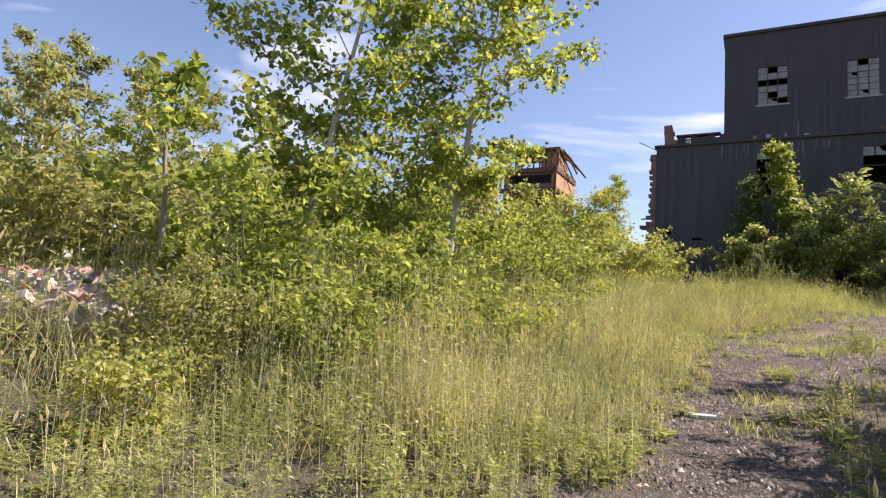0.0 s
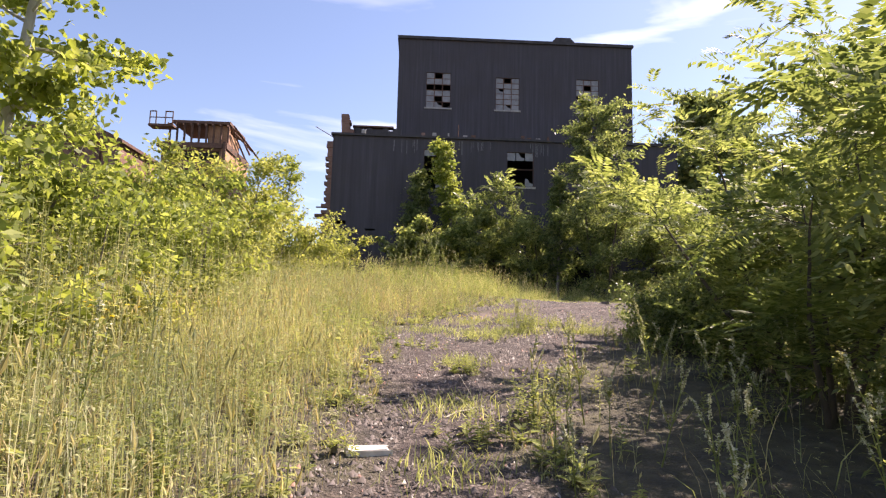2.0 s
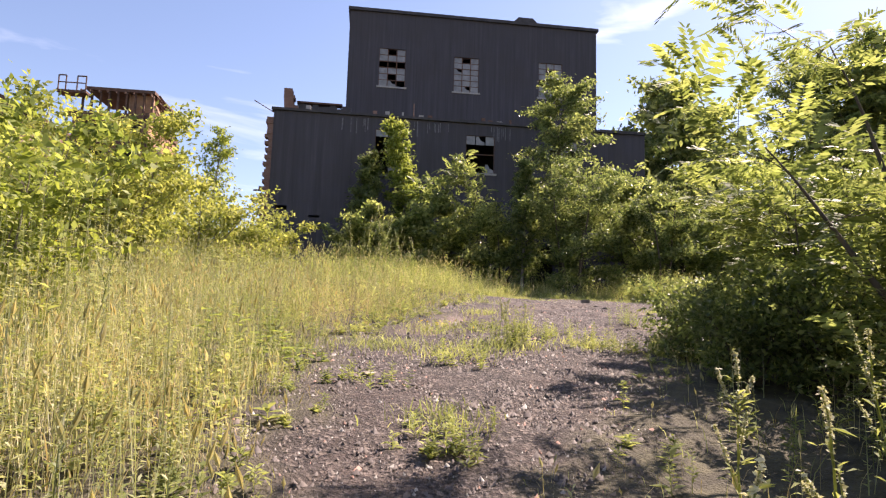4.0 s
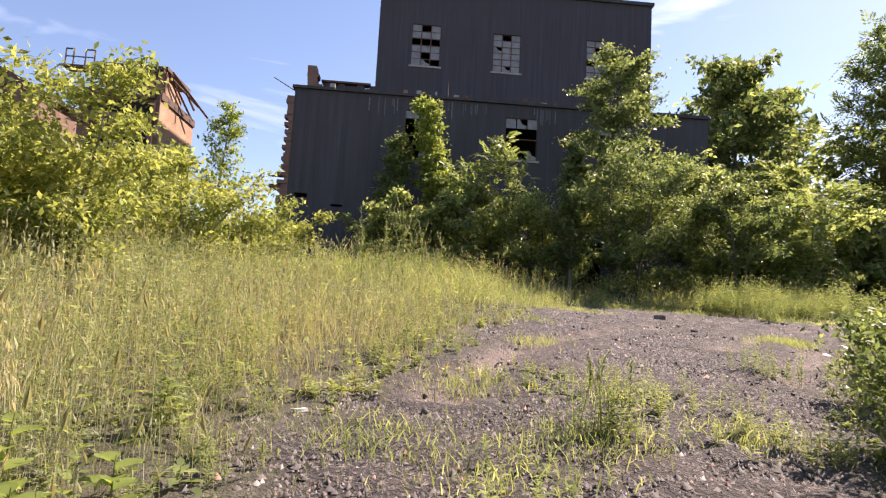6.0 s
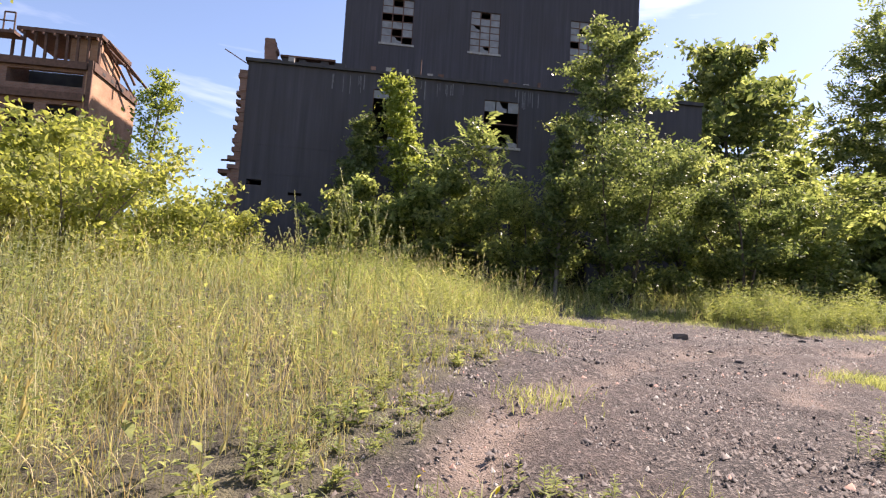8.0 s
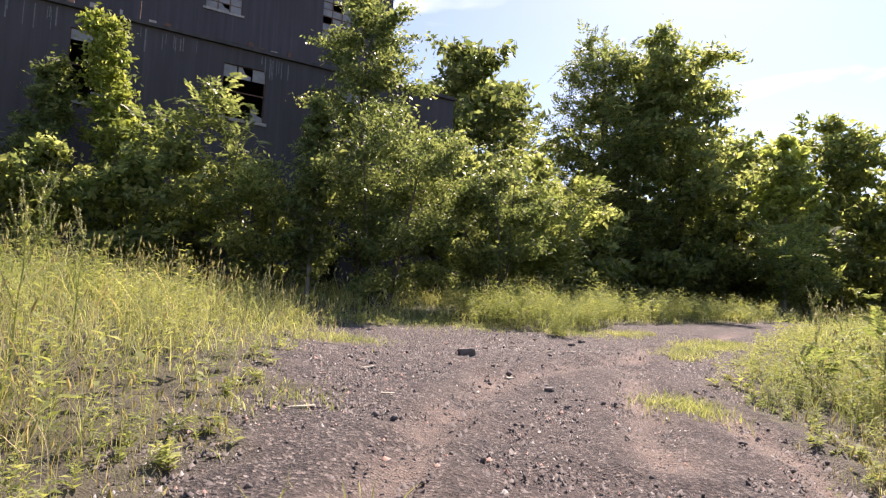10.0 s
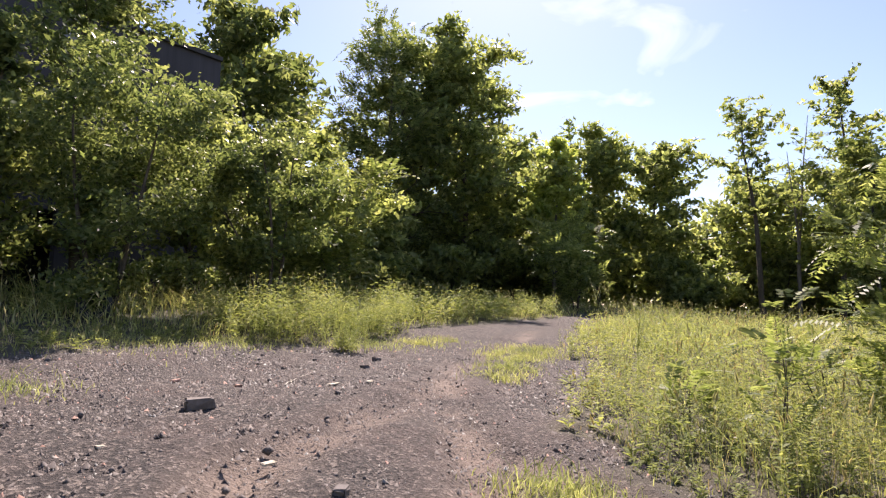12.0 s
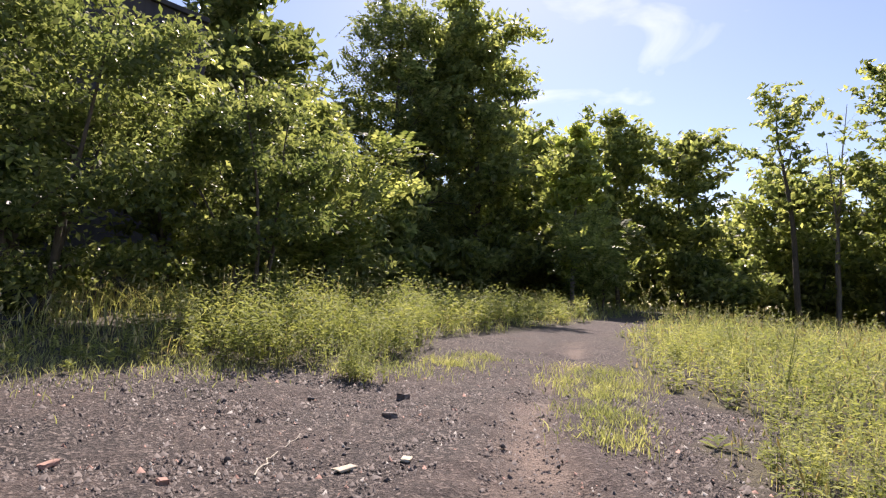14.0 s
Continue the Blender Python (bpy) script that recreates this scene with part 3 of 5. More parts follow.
    # railed gallery
    part("gallery", boxes((-26.2, -23.8, Y0 - 0.6, Y0 + 0.58, 17.3, 17.5)), RUST, root, "rusted gallery platform")
    for x in (-26.1, -25.5, -24.6, -23.9):
        part("rail_post", beam(bmesh.new(), (x, Y0 - 0.5, 17.5), (x, Y0 - 0.5, 18.75), 0.06), RUST, root)
    part("handrail", beam(bmesh.new(), (-26.1, Y0 - 0.5, 18.75), (-25.5, Y0 - 0.5, 18.75), 0.06), RUST, root)
    part("handrail", beam(bmesh.new(), (-24.6, Y0 - 0.5, 18.75), (-23.9, Y0 - 0.5, 18.75), 0.06), RUST, root)
    part("handrail", beam(bmesh.new(), (-26.1, Y0 - 0.5, 18.15), (-23.9, Y0 - 0.5, 18.15), 0.05), RUST, root)
    return root


def build_shed():
    root = tagged(new("rusty_shed"), "rusty brown derelict shed behind the bushes", "building")
    root.location, root.scale = (-0.6, 2.2, 1.6), (0.75, 0.75, 0.77)
    part("wall", boxes((-38, -29.0, 60, 60.35, 1.5, 15.6)), RED_OR_SHADED_BRICK, root)
    part("wall", boxes((-29.35, -29.0, 60.353, 68, 1.5, 15.6)), RED_OR_SHADED_BRICK, root)
    bm = bmesh.new()
    f = [[bm.verts.new((x, y, z)) for x, z in ((-38.4, 15.6), (-28.6, 15.6), (-28.6, 15.9), (-31, 17.0), (-38.4, 17.2))] for y in (59.6, 68.2)]
    bm.faces.new(f[0])
    bm.faces.new(f[1][::-1])
    for i in range(5):
        bm.faces.new((f[0][i], f[1][i], f[1][(i + 1) % 5], f[0][(i + 1) % 5]))
    part("roof", bm, RUST, root, "rusted sheet roof")
    for x in (-36, -33.6, -31.2):
        part("buttress", boxes((x, x + 0.5, 59.7, 59.997, 1.5, 15.2)), RUST, root)
    return root


build_factory()
build_brick_house()
build_shed()


# ---- plants: leaves, fronds, trees ----
def unit(v):
    return v / (np.linalg.norm(v, axis=-1, keepdims=True) + 1e-9)


def leaves(rng, centres, size, up=0.3, long=1.2, round_leaf=False):
    """Folded leaves at centres: vertices and faces. up: how flat they lie."""
    n = len(centres)
    nor = unit(rng.normal(size=(n, 3)) + np.array([0, 0, up * 3]))
    along = unit(np.cross(nor, rng.normal(size=(n, 3))))
    side = np.cross(nor, along)
    s = (size * rng.uniform(0.6, 1.35, n))[:, None]
    a, w, f = along * s * long * 0.5, side * s * 0.36, nor * s * 0.1
    if round_leaf:
        v = np.stack([centres - a, centres - a * 0.35 + w * 1.15 + f, centres + a * 0.35 + w * 0.8 + f, centres + a * 1.1, centres + a * 0.35 - w * 0.8 + f, centres - a * 0.35 - w * 1.15 + f], 1).reshape(-1, 3)
        i = np.arange(n)[:, None] * 6
        return v, np.concatenate([i + [[0, 1, 2, 3]], i + [[0, 3, 4, 5]]])
    v = np.stack([centres - a, centres + w + f, centres + a, centres - w + f], 1).reshape(-1, 3)
    return v, np.arange(n)[:, None] * 4 + [[0, 1, 2, 3]]


def fronds(rng, bases, out, length, pairs=9, wide=0.16):
    """Pinnate leaves: each a drooping rachis from a base along out, with pairs of narrow leaflets."""
    n = len(bases)
    out = unit(out)
    side = unit(np.cross(out, [0, 0, 1.0]) + rng.normal(0, 0.15, (n, 3)))
    up = np.cross(side, out)
    L = (length * rng.uniform(0.7, 1.25, n))[:, None]
    droop = rng.uniform(0.15, 0.5, n)[:, None]
    vs = []
    for k in range(pairs):
        t = 0.15 + 0.85 * k / (pairs - 1)
        c = bases + out * L * t - np.array([0, 0, 1.0]) * L * droop * t * t
        ll = L * 0.30 * (1 - 0.55 * abs(t - 0.45))
        for sgn in (-1, 1):
            d = unit(side * sgn + out * 0.45 - up * 0.25 + rng.normal(0, 0.12, (n, 3)))
            w = out * ll * wide
            vs.append(np.stack([c, c + d * ll * 0.45 + w, c + d * ll, c + d * ll * 0.45 - w], 1))
    v = np.concatenate(vs).reshape(-1, 3)
    return v, np.arange(len(v) // 4)[:, None] * 4 + [[0, 1, 2, 3]]


def bent(rng, a, d, length, n=6, bend=0.25, rise=0.2):
    """A wandering line from a along d."""
    pts = [np.array(a, float)]
    d = np.array(d, float)
    d /= np.linalg.norm(d)
    for _ in range(n):
        d = d + rng.normal(0, bend / n ** 0.5, 3) + np.array([0, 0, rise / n])
        d /= np.linalg.norm(d)
        pts.append(pts[-1] + d * length / n)
    return np.array(pts)


def tree(name, x, y, h, w, label, leaf, bark, seed, count, size, category="tree", stems=1, low=0.25, shape="round", pinnate=0, radius=None, limbs=9, spread=0.12, up=0.3, round_leaf=False, lean=(0, 0), group="", split=False):
    """A woody plant: trunk or stems, limbs with twigs, and a crown of single leaves in clumps."""
    rng = np.random.default_rng(seed)
    if not round_leaf:
        count, size = max(count and 1, int(count * 0.9)), size * (1 if pinnate else 0.9)
    root = tagged(new(name), label, category, group)
    root.location = (x, y, float(height(x, y)) - 0.06)
    r0 = radius or 0.012 * h + 0.012
    nodes, way = [], []

    def profile(t):
        if shape == "spire":
            return 0.3 + 0.7 * min(1, (1 - t) * 1.5) * min(1, 0.55 + 2 * t)
        if shape == "flat":
            return 0.35 + 0.65 * t
        return max(0.25, math.sin(math.pi * (0.12 + 0.76 * t)))

    for s in range(stems):
        a = s * math.tau / stems + rng.uniform(-0.5, 0.5)
        fan = (0.0 if stems == 1 else rng.uniform(0.25, 0.85) * w / 2 / h)
        hh = h * (1 if s == 0 else rng.uniform(0.6, 0.98))
        d = (math.cos(a) * fan + lean[0], math.sin(a) * fan + lean[1], 1)
        base = (math.cos(a) * 0.1 * (stems > 1), math.sin(a) * 0.1 * (stems > 1), 0)
        pts = bent(rng, base, d, hh * 0.93, 9, 0.07 if shape == "spire" else 0.18, 0.1)
        rad = (r0 if stems == 1 else r0 * 0.7) * np.linspace(1, 0.12, 10)
        child("trunk" if stems == 1 else "stem", mesh_of("trunk", *[(lambda v, f: (v, [f]))(*tube(pts, rad, 7))][0], bark), root)
        m = max(3, limbs // stems)
        for k in range(m):
            t = low + (0.97 - low) * (k + rng.uniform(0, 0.9)) / m
            i = t * 9
            p = pts[int(i)] * (1 - i % 1) + pts[min(9, int(i) + 1)] * (i % 1)
            az2 = k * 2.4 + rng.uniform(-0.5, 0.5) + s
            reach = profile((t - low) / (1 - low)) * w / 2 * rng.uniform(0.65, 1.1) * (1 if stems == 1 else 0.75)
            rise = 0.25 + 0.9 * t if shape != "spire" else 1.2
            line = bent(rng, p, (math.cos(az2), math.sin(az2), rise * 0.6), reach, 5, 0.3, 0.25)
            lr = max(0.006, r0 * (1 - t) * 0.5)
            pieces = [tube(line[[0, 1, 3, 5]], lr * np.linspace(1, 0.25, 4), 5 if split else 4)]
            nodes += [line[j] for j in (3, 4, 5)]
            way += [line[5] - line[0]] * 3
            for q in range(6):
                j = 1 + q % 5
                tw = bent(rng, line[j], (math.cos(az2 + (-1) ** q * 0.9), math.sin(az2 + (-1) ** q * 0.9), rng.uniform(-0.2, 0.8)), reach * rng.uniform(0.3, 0.55), 3, 0.3, 0.1)
                pieces.append(tube(tw[[0, 2, 3]], max(0.004, lr * 0.45) * np.linspace(1, 0.3, 3), 3))
                nodes += [tw[1], tw[2], tw[3]]
                way += [tw[3] - tw[0]] * 3
            v, f = join(pieces[:1] if split else pieces)
            limb = child("limb", mesh_of("limb", v, [f], bark), root)
            for v, f in pieces[1:] if split else ():
                child("twig", mesh_of("twig", v, [f], bark), limb)
        nodes += [pts[8], pts[9]]
        way += [np.array([0, 0, 1.0])] * 2
    nodes, way = np.array(nodes), np.array(way)
    if count:
        pick = rng.integers(0, len(nodes), count if not pinnate else pinnate)
        if pinnate:
            d = unit(way[pick]) * (0.5 if size > 0.55 else 1) + rng.normal(0, 0.6, (pinnate, 3)) + np.array([0, 0, 0.2])
            v, f = fronds(rng, nodes[pick] + rng.normal(0, spread * w * 0.4, (pinnate, 3)), d, size, 6 if size > 0.55 else 9, 0.27 if size > 0.55 else 0.17)
        else:
            off = np.clip(rng.normal(0, 1, (count, 3)), -1.7, 1.7)
            c = nodes[pick] + off * (spread * 0.42 * w + 0.04) * rng.uniform(0.35, 1.0, (count, 1)) * np.array([1, 1, 0.55])
            c[:, 2] = np.maximum(c[:, 2], 0.08)
            v, f = leaves(rng, c, size, up, 1.15 if round_leaf else 1.55, round_leaf)
        child("crown", mesh_of("crown", v, [f], leaf), root)
    return root


# aspens on the near bank
tree("aspen_tree", -7.0, 8.3, 7.8, 5.2, "slender aspen with pale bark and round leaves", LEAF_ASPEN, BARK_PALE, 11, 7600, 0.115, limbs=17, low=0.3, round_leaf=True, spread=0.10)
tree("aspen_tree", -6.1, 11.8, 8.6, 5.0, "slender aspen with pale bark and round leaves", LEAF_ASPEN, BARK_PALE, 12, 7600, 0.115, limbs=17, low=0.35, round_leaf=True, spread=0.10, lean=(0.05, 0))
tree("aspen_sapling", -6.4, 5.4, 4.3, 2.0, "young aspen sapling leaning over the weeds", LEAF_ASPEN, BARK_GREY, 13, 900, 0.12, limbs=9, low=0.3, round_leaf=True, lean=(-0.12, 0), split=True)
BUSH = [
    # name, x, y, h, w, leaf, seed, count, size, stems
    (-6.4, 6.8, 3.1, 3.6, LEAF_ASPEN, 21, 5200, 0.10, 5), (-5.1, 9.6, 2.7, 3.2, LEAF_ASPEN, 22, 4600, 0.10, 5), (-8.2, 9.5, 3.4, 3.6, LEAF_ASPEN, 23, 5000, 0.11, 5),
    (-6.9, 14.2, 4.0, 4.2, LEAF_ASPEN, 24, 6500, 0.11, 6), (-4.8, 12.6, 2.3, 2.8, LEAF_ASPEN, 25, 4200, 0.09, 5), (-5.6, 17.0, 3.2, 3.6, LEAF_ASPEN, 26, 5200, 0.10, 5),
    (-9.6, 12.5, 4.4, 4.0, LEAF_TREE, 27, 5200, 0.12, 5), (-10.5, 17.5, 4.6, 4.5, LEAF_ASPEN, 28, 5200, 0.13, 5), (-7.4, 11.4, 3.8, 3.8, LEAF_ASPEN, 29, 5200, 0.11, 5), (-4.3, 15.4, 2.5, 3.0, LEAF_ASPEN, 30, 4000, 0.09, 5), (-4.9, 7.7, 2.1, 2.4, LEAF_ASPEN, 60, 4200, 0.09, 5),
    (-4.6, 6.0, 1.5, 2.2, LEAF_ASPEN, 171, 3600, 0.075, 6), (-5.6, 4.9, 1.5, 2.0, LEAF_BIRCH, 172, 3600, 0.06, 6), (-3.7, 8.6, 1.4, 2.2, LEAF_ASPEN, 173, 3800, 0.075, 6), (-3.8, 10.9, 1.0, 2.2, LEAF_YELLOW, 174, 4000, 0.075, 6), (-4.4, 3.6, 0.9, 1.5, LEAF_YELLOW, 175, 2600, 0.045, 6), (-4.0, 13.4, 1.1, 2.2, LEAF_YELLOW, 176, 4000, 0.08, 6)]
for x, y, h, w, leaf, seed, count, size, stems in BUSH:
    tree("bush", x, y, h, w, "dense green leafy bush among tall weeds", leaf, BARK_GREY, seed, count, size, "bush", stems, 0.08, "round", limbs=20, spread=0.14, group="bushes on the bank")
YELLOW = [(-6.1, 22.8, 4.3, 3.8, 31, 11475, 0.103, 2), (-8.3, 21.6, 4.1, 3.8, 38, 8100, 0.115, 3), (-8.2, 24.4, 4.0, 3.8, 32, 5670, 0.127, 4), (-5.7, 28.1, 3.4, 3.7, 33, 5670, 0.115, 5), (-5.1, 32.8, 3.2, 3.6, 34, 5670, 0.127, 5), (-8.4, 30, 3.9, 4.3, 35, 5670, 0.138, 5), (-9.8, 34.8, 4.5, 4.6, 36, 5670, 0.149, 5), (-4.4, 36.8, 3.1, 3.0, 37, 4050, 0.138, 5)]
for x, y, h, w, seed, count, size, stems in YELLOW:
    tree("yellow_green_shrub", x, y, h, w, "bushy yellow-green shrub in full sun", LEAF_YELLOW, BARK_GREY, seed, count, size, "shrub", stems, 0.08, "round", limbs=24, spread=0.17, group="yellow-green shrubs")
# birch thicket
for i, (x, y, h) in enumerate(((-14.3, 8.9, 6.6), (-16.0, 8.2, 7.0), (-17.5, 9.6, 7.6), (-14.8, 10.6, 6.8), (-12.8, 10.4, 6.0), (-16.6, 11.6, 7.2), (-13.4, 7.4, 5.6), (-18.8, 7.4, 7.2), (-12.6, 13.2, 6.2))):
    tree("birch_tree", x, y, h, 2.3, "thin pale birch with sparse grey-green leaves", LEAF_BIRCH, BARK_PALE, 40 + i, 2400, 0.11, limbs=13, low=0.2, shape="spire", spread=0.13, radius=0.05, group="birch thicket")
for i, (x, y, h, w) in enumerate(((-13.2, 6.6, 3.0, 4.0), (-15.6, 7.0, 3.2, 4.5), (-12.0, 8.8, 3.0, 4.0), (-17.8, 6.2, 3.4, 4.5))):
    tree("bush", x, y, h, w, "dense green leafy bush below the birches", LEAF_BIRCH, BARK_GREY, 55 + i, 4000, 0.13, "bush", 5, 0.1, limbs=12, spread=0.14, group="bushes on the bank")
# in front of the factory
tree("poplar_tree", -8, 37.8, 7.9, 2.6, "slim poplar against the sky", LEAF_ASPEN, BARK_GREY, 61, 3600, 0.14, limbs=26, low=0.1, shape="spire", spread=0.2)
tree("poplar_tree", 2.4, 44.7, 12, 2.8, "slim sunlit poplar before the dark wall", LEAF_ASPEN, BARK_GREY, 62, 9000, 0.18, limbs=36, low=0.06, shape="spire", spread=0.24)
tree("poplar_tree", -0.8, 44.8, 9.3, 3.1, "slim poplar before the dark wall", LEAF_TREE, BARK_GREY, 63, 8000, 0.18, limbs=32, low=0.05, shape="spire", spread=0.22)
tree("poplar_tree", 7.9, 37.9, 7.8, 2.1, "slim poplar before the dark wall", LEAF_TREE, BARK_GREY, 64, 5000, 0.16, limbs=26, low=0.1, shape="spire", spread=0.22)
tree("sumac_tree", 4.8, 41.8, 7.1, 5, "broad sumac with feathery leaves", LEAF_TREE, BARK_DARK, 65, 1, 0.9, pinnate=720, limbs=16, low=0.15, shape="flat", stems=3)
tree("vine_covered_tree", 11.4, 41.8, 14, 5.7, "tall tree draped in climbing vines", LEAF_TREE, BARK_DARK, 66, 21000, 0.155, limbs=26, low=0.1, spread=0.12)
FRONT = [(10.3, 36.6, 8, 6.5, LEAF_TREE, 67, 26000, 0.115), (14.6, 36.2, 6.9, 5.2, LEAF_TREE, 68, 22000, 0.115), (7, 39.3, 6.4, 5.6, LEAF_DARK, 69, 16000, 0.13), (2.9, 40.4, 5.5, 5.4, LEAF_DARK, 70, 11000, 0.2), (-0.6, 41.1, 4.8, 4.3, LEAF_DARK, 71, 9000, 0.2), (15.7, 42.1, 8.8, 6, LEAF_DARK, 72, 14000, 0.23), (21.4, 41.2, 7.4, 6.8, LEAF_DARK, 73, 14000, 0.24)]
for x, y, h, w, leaf, seed, count, size in FRONT:
    tree("bush", x, y, h, w, "large dense bush before the factory wall", leaf, BARK_DARK, seed, count, size, "bush", 4, 0.06, limbs=20, spread=0.13, group="bushes before the factory")
tree("sumac_tree", 18.5, 37.6, 6.7, 5.8, "sumac with bright feathery leaves", LEAF_SUMAC, BARK_DARK, 74, 1, 0.95, pinnate=620, limbs=14, low=0.3, shape="flat", stems=2)
# the wood
WOOD = [(34.2, 51, 22.8, 9, LEAF_TREE, 81, 13000, 0.24), (41, 47.5, 21.5, 10.8, LEAF_DARK, 82, 24000, 0.2), (25.5, 53, 19.1, 9.4, LEAF_TREE, 83, 11000, 0.24), (40.9, 53.3, 18.8, 11, LEAF_DARK, 84, 10000, 0.28),
        (54.2, 42.4, 16.2, 8.8, LEAF_DARK, 86, 10000, 0.24), (56.5, 37.6, 14.9, 8.4, LEAF_DARK, 87, 9000, 0.24), (59.3, 11.5, 27.1, 11.5, LEAF_DARK, 88, 12000, 0.27), (50.3, 49, 15.4, 10.1, LEAF_DARK, 89, 9000, 0.28), (29.7, 59.3, 20.3, 11.8, LEAF_DARK, 90, 9000, 0.3), (64.3, 31.6, 12.8, 10.1, LEAF_DARK, 91, 8000, 0.28), (61.3, 23.5, 11.4, 10.1, LEAF_DARK, 92, 8000, 0.28)]
for x, y, h, w, leaf, seed, count, size in WOOD:
    feathery = {81: 2600}.get(seed, 0)
    size = 1.15 if feathery else size * 1.75
    tree("broadleaf_tree", x, y, h, w * 1.12, "tall broadleaf tree in full summer leaf", leaf, BARK_DARK, seed, int(count * 1.1), size, limbs=26, low=0.1, spread=0.13, pinnate=feathery, group="trees of the wood")
tree("young_poplar_tree", 46.7, 43, 14.2, 6.6, "young bright-green poplar with large leaves", LEAF_LIME, BARK_GREY, 85, 8500, 0.42, limbs=26, low=0.12, shape="spire", spread=0.12)
tree("sumac_tree", 40.9, 38.3, 6.4, 6.2, "sumac with drooping feathery leaves", LEAF_SUMAC, BARK_DARK, 99, 1, 1.1, pinnate=560, limbs=12, low=0.25, shape="flat", stems=3)
tree("thin_tree", 56.2, 29.6, 20.1, 7.4, "thin sparse tree against the bright sky", LEAF_DARK, BARK_DARK, 93, 2300, 0.36, limbs=15, low=0.4, spread=0.07)
tree("thin_tree", 56.9, 24.5, 19.7, 7.4, "thin sparse tree against the bright sky", LEAF_DARK, BARK_DARK, 94, 2300, 0.36, limbs=15, low=0.45, spread=0.07)
tree("bare_tree", 58.1, 27.4, 19.5, 6.1, "dead tree with bare grey branches", LEAF_DARK, BARK_GREY, 95, 0, 0.2, limbs=18, low=0.45, stems=2, shape="spire")
tree("locust_tree", 50.6, 22.1, 13, 8.3, "light-green locust tree at the wood's edge", LEAF_SUMAC, BARK_DARK, 96, 14000, 0.28, limbs=20, low=0.08, spread=0.12)
for i, (x, y, h, w) in enumerate(((53.9, 34, 5.1, 8.4), (57.6, 19.1, 6.3, 8.4), (49, 45.4, 5.9, 9.3), (42.5, 47, 6, 8.4), (36.7, 46.5, 4.6, 7.1), (25.4, 42.9, 4.6, 6.7), (61.1, 28.8, 6.9, 8.4))):
    tree("bush", x, y, h, w, "shady undergrowth bush at the wood's edge", LEAF_DARK, BARK_DARK, 101 + i, 7500, 0.38, "bush", 4, 0.06, limbs=14, spread=0.15, group="undergrowth")


# ---- sumacs beside the road ----
# The shrubs furthest right and nearest the start are unseen, added to shade the roadside.
SUMAC = [(4.3, 11.4, 4.4, 3.0, 780), (5.7, 15.1, 3.6, 3.0, 800), (5.2, 13.9, 3.0, 2.4, 500), (5.2, 9.2, 4.6, 4.2, 850), (3.7, 9.3, 3.2, 2.6, 600), (7.6, 12.4, 5.0, 4.0, 420), (5.2, 6.5, 4.4, 3.8, 400), (7.2, 8.0, 5.0, 4.2, 520), (5.6, 4.4, 4.4, 4.0, 450), (7.2, 17.0, 3.2, 3.0, 320), (3.7, 7.4, 3.6, 2.9, 900), (3.6, 5.2, 3.2, 2.6, 650), (5.7, 12.7, 4.4, 3.2, 450)]
for i, (x, y, h, w, n) in enumerate(SUMAC):
    tree("sumac_shrub", x, y, h, w, "leafy sumac with backlit feathery fronds", LEAF_SUMAC, BARK_DARK, 121 + i, 1, 0.44, "shrub", 4, 0.18, "flat", n, limbs=16, spread=0.12, group="sumacs beside the road")
for i, (x, y, h, w, n) in enumerate(((10.9, 21.9, 1.8, 1.3, 50), (12.9, 20.9, 4.1, 2.6, 380), (11.2, 22.9, 0.9, 1.1, 26), (13.7, 21.7, 1.5, 1.2, 26))):
    tree("sumac_sapling", x, y, h, w, "young sumac with bright feathery fronds", LEAF_SUMAC, BARK_DARK, 131 + i, 1, 0.42, "shrub", 2, 0.12, "flat", n, limbs=12, spread=0.1, radius=0.022, group="young sumacs", split=True)
for i, (x, y, h, w) in enumerate(((3.9, 7.6, 1.2, 2.2), (4.6, 10.6, 1.5, 2.6), (4.8, 13.2, 1.5, 2.4), (4.6, 15.8, 1.1, 1.8), (4.2, 13.9, 1.3, 1.8), (3.8, 5.6, 1.2, 2.4), (6.0, 17.6, 1.3, 2.0), (5.2, 6.6, 2.0, 3.0), (7.2, 19.2, 1.1, 1.8), (3.9, 3.2, 1.3, 2.4))):
    tree("bush", x, y, h, w, "low shaded scrub bush beside the road", LEAF_TREE, BARK_DARK, 141 + i, 5200, 0.055, "bush", 6, 0.05, limbs=14, spread=0.16, group="scrub beside the road")


# ---- grass and weeds ----
def scatter(rng, n, x0, x1, y0, y1):
    return rng.uniform(x0, x1, n), rng.uniform(y0, y1, n)


